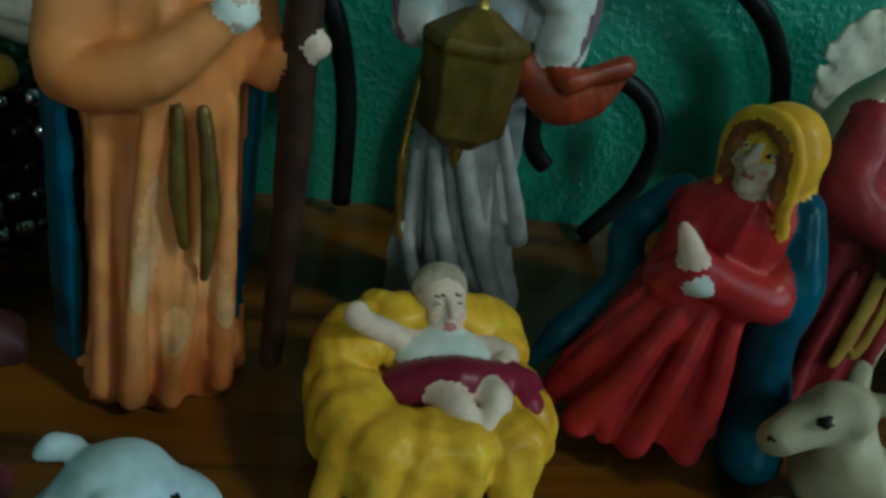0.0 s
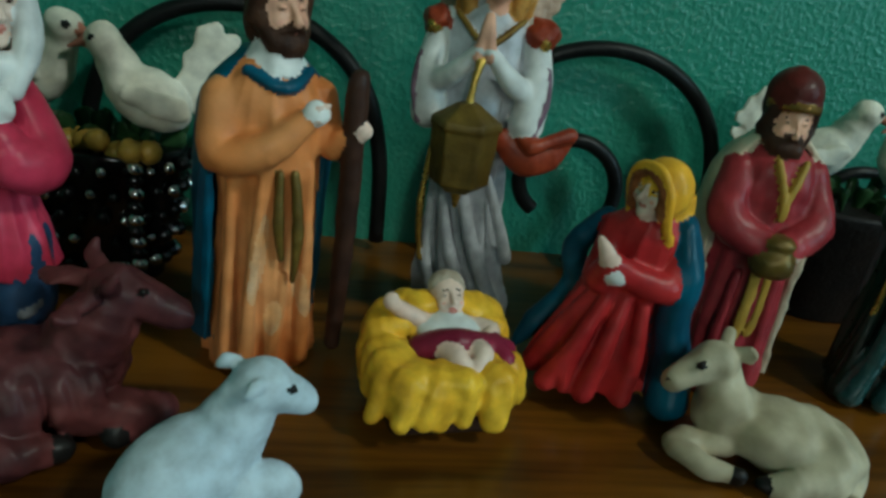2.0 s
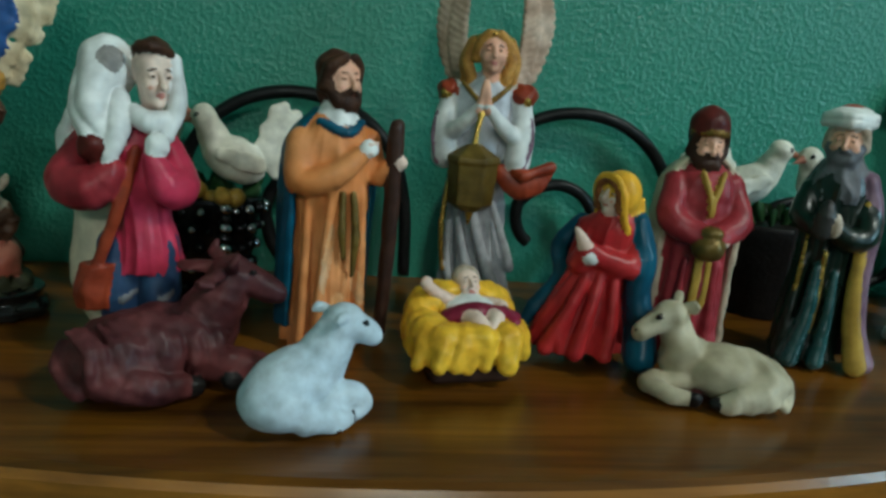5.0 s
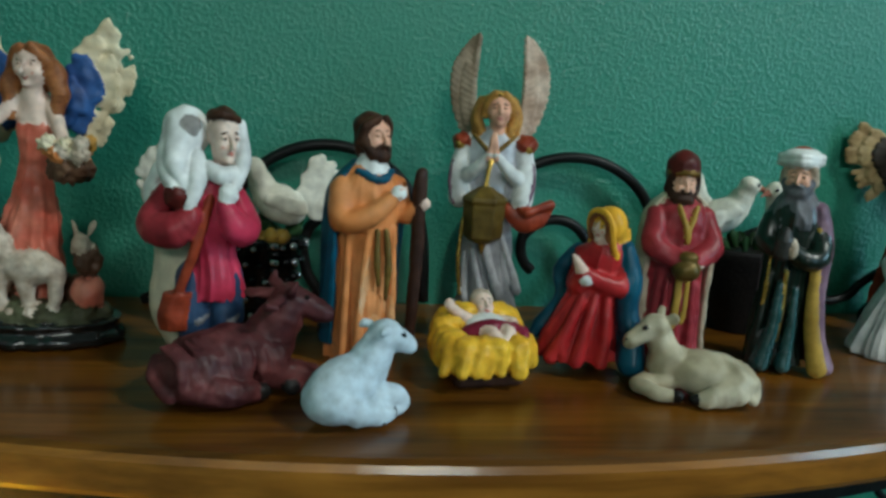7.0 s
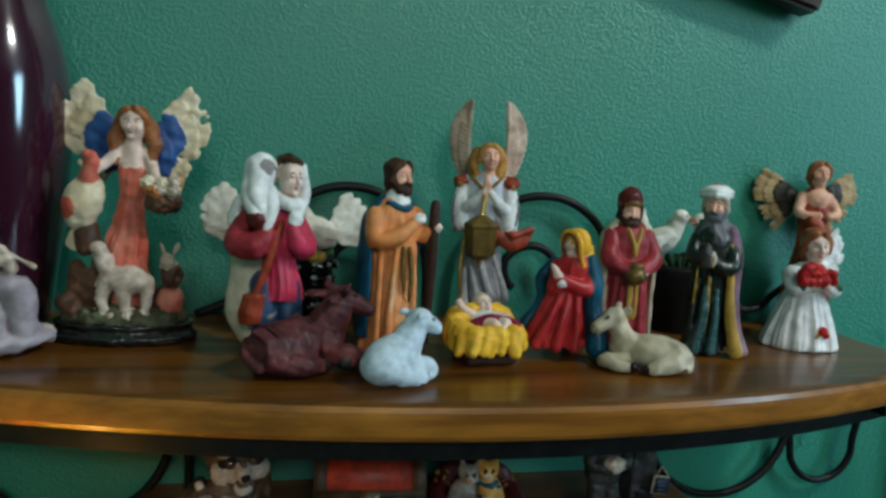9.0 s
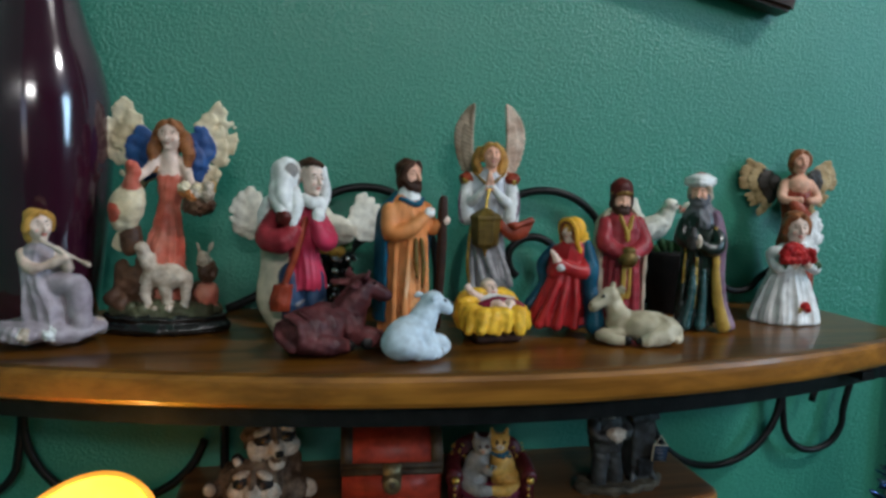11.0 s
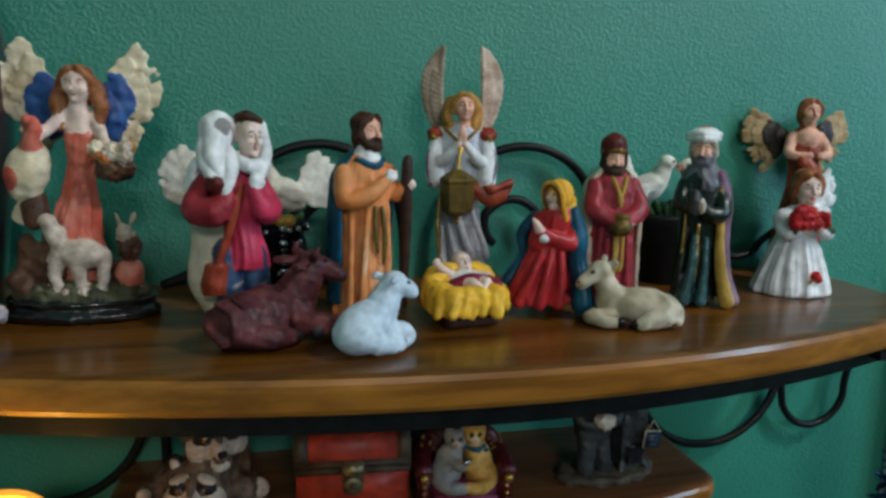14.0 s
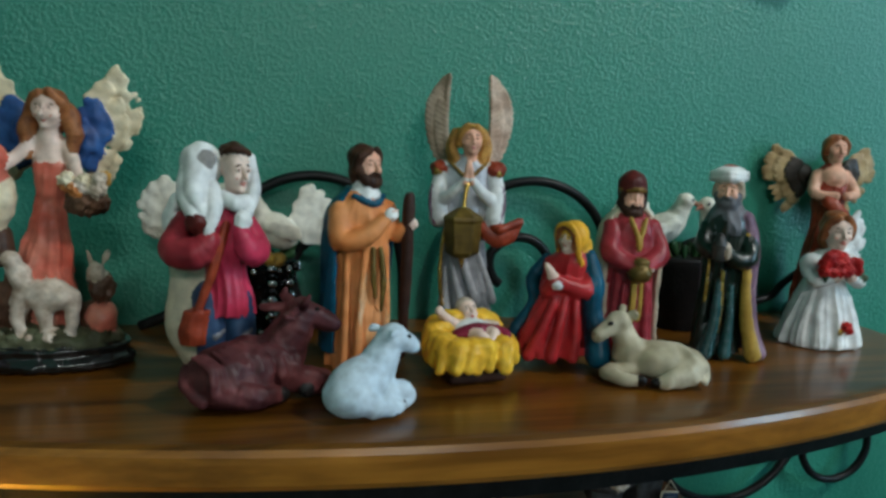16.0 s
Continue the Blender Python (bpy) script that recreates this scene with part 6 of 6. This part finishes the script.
smith = thing("stove_worker_ornament", .097, .139, LOW_Z, 8, "dark pewter worker beside a small stove with a slate sign", "ornament")
s = Clay()
s.loft([(0, .0310, .0160, 0, 0), (.0035, .0315, .0165, 0, 0), (.0050, .0290, .0150, 0, 0)], "stone", 36, 11, .02)
s.roughen(.0007, 300)
s.into("base", smith, "rough stone-coloured base")
s = Clay()
for k in (-1, 1):
    s.limb([(-.010 + k * .0045, 0, .030), (-.010 + k * .0050, -.002, .018), (-.010 + k * .0060, -.003, .006)], [.0056, .0052, .0050], "pewter")
s.loft([(.026, .0105, .0080, -.010, 0), (.036, .0110, .0085, -.010, 0), (.046, .0100, .0075, -.010, 0), (.050, .0045, .0045, -.010, 0)], "pewter", 30, 6, .06)
s.limb([(-.020, 0, .046), (-.022, -.007, .038), (-.013, -.0115, .036)], [.0040, .0040, .0032], "pewter")
s.limb([(-.001, 0, .046), (.0005, -.007, .039), (-.006, -.0115, .037)], [.0040, .0040, .0032], "pewter")
s.ball((-.0105, -.0120, .0390), (.0062, .0044, .0044), "furpale", lump=.2, freq=500)
head(s, (-.010, -.002, .0560), .0066, "furpale", "slate", "furpale", 0)
s.roughen(.0004, 350)
s.into("worker", smith, "dark pewter man")
s = Clay()
s.block((.014, .001, .0250), (.0170, .0170, .0400), "pewter", bevel=.0015)
s.block((.014, .001, .0460), (.0210, .0200, .0040), "pewter", bevel=.0010)
s.block((.014, -.0085, .0140), (.0110, .0020, .0120), "hoof", bevel=.0010)
s.limb([(.014, .004, .048), (.014, .004, .056)], [.0040, .0036], "pewter")
for k in (-1, 1):
    s.limb([(.014 + k * .007, -.006, .007), (.014 + k * .009, -.008, .004)], [.0022, .0018], "pewter")
s.block((.0120, -.002, .0490), (.0110, .0080, .0020), "brass", (0, 0, 20))
s.roughen(.0004, 320)
s.into("stove", smith, "dark cast stove")
s = Sculpt()
s.block((.0225, -.0120, .0235), (.0115, .0010, .0110), "cream", (0, 8, 0), .0004)
s.block((.0225, -.0128, .0235), (.0102, .0010, .0097), "slateblue", (0, 8, 0), .0003)
for i, w in enumerate((.006, .0045, .0055)):
    s.block((.0225 - .0003 * i, -.0134, .0262 - .0026 * i), (w, .0004, .0007), "slate", (0, 8, 0), 0)
for k in (-1, 1):
    s.limb([(.0230 + k * .0045, -.0120, .0288), (.0238, -.0110, .0345)], [.0003, .0003], "cream", 6, 2)
s.into("sign", smith, "blue slate sign with pale border")

# ---- round about ----
table = thing("side_table", -.198, .050, .020, 0, "dark wooden pedestal side table", "table")
s = Sculpt()
s.loft([(1.166, .058, .058, 0, 0), (1.170, .062, .062, 0, 0), (1.178, .062, .062, 0, 0), (1.182, .058, .058, 0, 0)], "frame", 40)
s.into("tabletop", table)
s = Sculpt()
s.loft([(-.020, .10, .10, 0, 0), (.03, .09, .09, 0, 0), (.06, .03, .03, 0, 0), (.6, .022, .022, 0, 0), (1.1, .03, .03, 0, 0), (1.168, .05, .05, 0, 0)], "frame", 28)
s.into("pedestal", table)

candle = thing("led_candle", -.198, .050, 1.202, 0, "glowing ivory wax pillar candle with a melted rim", "candle")
bm = bmesh.new()
n = 56
outer, inner_r, rings = .031, .0265, []
def rim(a):
    return .106 + .005 * math.sin(a - .3) + .003 * math.sin(2 * a - 1.2)
for f, r in ((0, .0305), (.02, .031), (.5, .031), (.93, .031), (.985, .0305)):
    rings.append([(r * math.cos(2 * math.pi * i / n), r * math.sin(2 * math.pi * i / n), f * rim(2 * math.pi * i / n)) for i in range(n)])
rings.append([(.0290 * math.cos(2 * math.pi * i / n), .0290 * math.sin(2 * math.pi * i / n), rim(2 * math.pi * i / n)) for i in range(n)])
rings.append([(.0270 * math.cos(2 * math.pi * i / n), .0270 * math.sin(2 * math.pi * i / n), rim(2 * math.pi * i / n) - .002) for i in range(n)])
skin_rings(bm, rings, 0, cap=False)
part("wax_wall", bm, "wax", candle, "ivory wax lit from inside")
bm = bmesh.new()
rings = [[(q * math.cos(2 * math.pi * i / n), q * math.sin(2 * math.pi * i / n), (rim(2 * math.pi * i / n) - .002) * (1 - w) + .080 * w) for i in range(n)] for q, w in ((.0270, 0), (.0262, .4), (.0240, .85), (.016, 1.0), (.002, 1.0))]
skin_rings(bm, rings, 0, cap=False)
part("hollow", bm, "waxcore", candle, "bright yellow lit hollow")
lamp = bpy.data.lights.new("candle_bulb", "POINT")
lamp.energy, lamp.color, lamp.shadow_soft_size = 0.055, (1.0, 0.45, 0.08), 0.006
lo = new("candle_bulb", lamp)
lo.location = (-.196, .046, 1.202 + .109)

tree = thing("tinsel_tree", .300, .112, 0, 0, "slim blue and silver tinsel tree on a dark pot", "ornament")
s = Sculpt()
s.loft([(0, .07, .07, 0, 0), (.02, .075, .075, 0, 0), (.20, .05, .05, 0, 0), (.22, .02, .02, 0, 0), (1.0, .012, .012, 0, 0), (1.345, .002, .002, 0, 0)], "frame", 20)
s.into("stem", tree)
rnd = random.Random(11)
s = Sculpt()
for i in range(1500):
    h = rnd.uniform(.62, 1.345)
    rad = .004 + (1.35 - h) * .17
    a = rnd.uniform(0, 6.283)
    p = Vector((.006 * math.cos(a), .006 * math.sin(a), h))
    e = p + Vector((math.cos(a) * rad, math.sin(a) * rad, rnd.uniform(-.02, .012)))
    s.feather(p + (e - p) * .35, e, rnd.uniform(.0022, .0045), "tinsel" if rnd.random() < .7 else "frame", normal=(rnd.uniform(-1, 1), rnd.uniform(-1, 1), rnd.uniform(-1, 1)), thick=.0004)
tagged(s.into("tinsel", tree, "blue and silver tinsel strands"), kind="stuff")

structure("trim", (.075, .018, 2.4), (.402, WALL_Y - .009, 1.2), "trim", "cream painted door casing", .003)
pic = thing("picture_frame", .180, WALL_Y - .012, 1.672, 0, "dark carved wooden picture frame on the wall", "picture")
pic.rotation_euler.y = radians(13)
for sz, c in (((.150, .020, .018), (0, 0, -.068)), ((.150, .020, .018), (0, 0, .068)), ((.018, .020, .118), (-.066, 0, 0)), ((.018, .020, .118), (.066, 0, 0))):
    part("frame_side", box_bm(sz, c, .003), "frame", pic, smooth=False)
part("backing", box_bm((.114, .004, .118), (0, .006, 0)), "chestwood", pic, smooth=False)
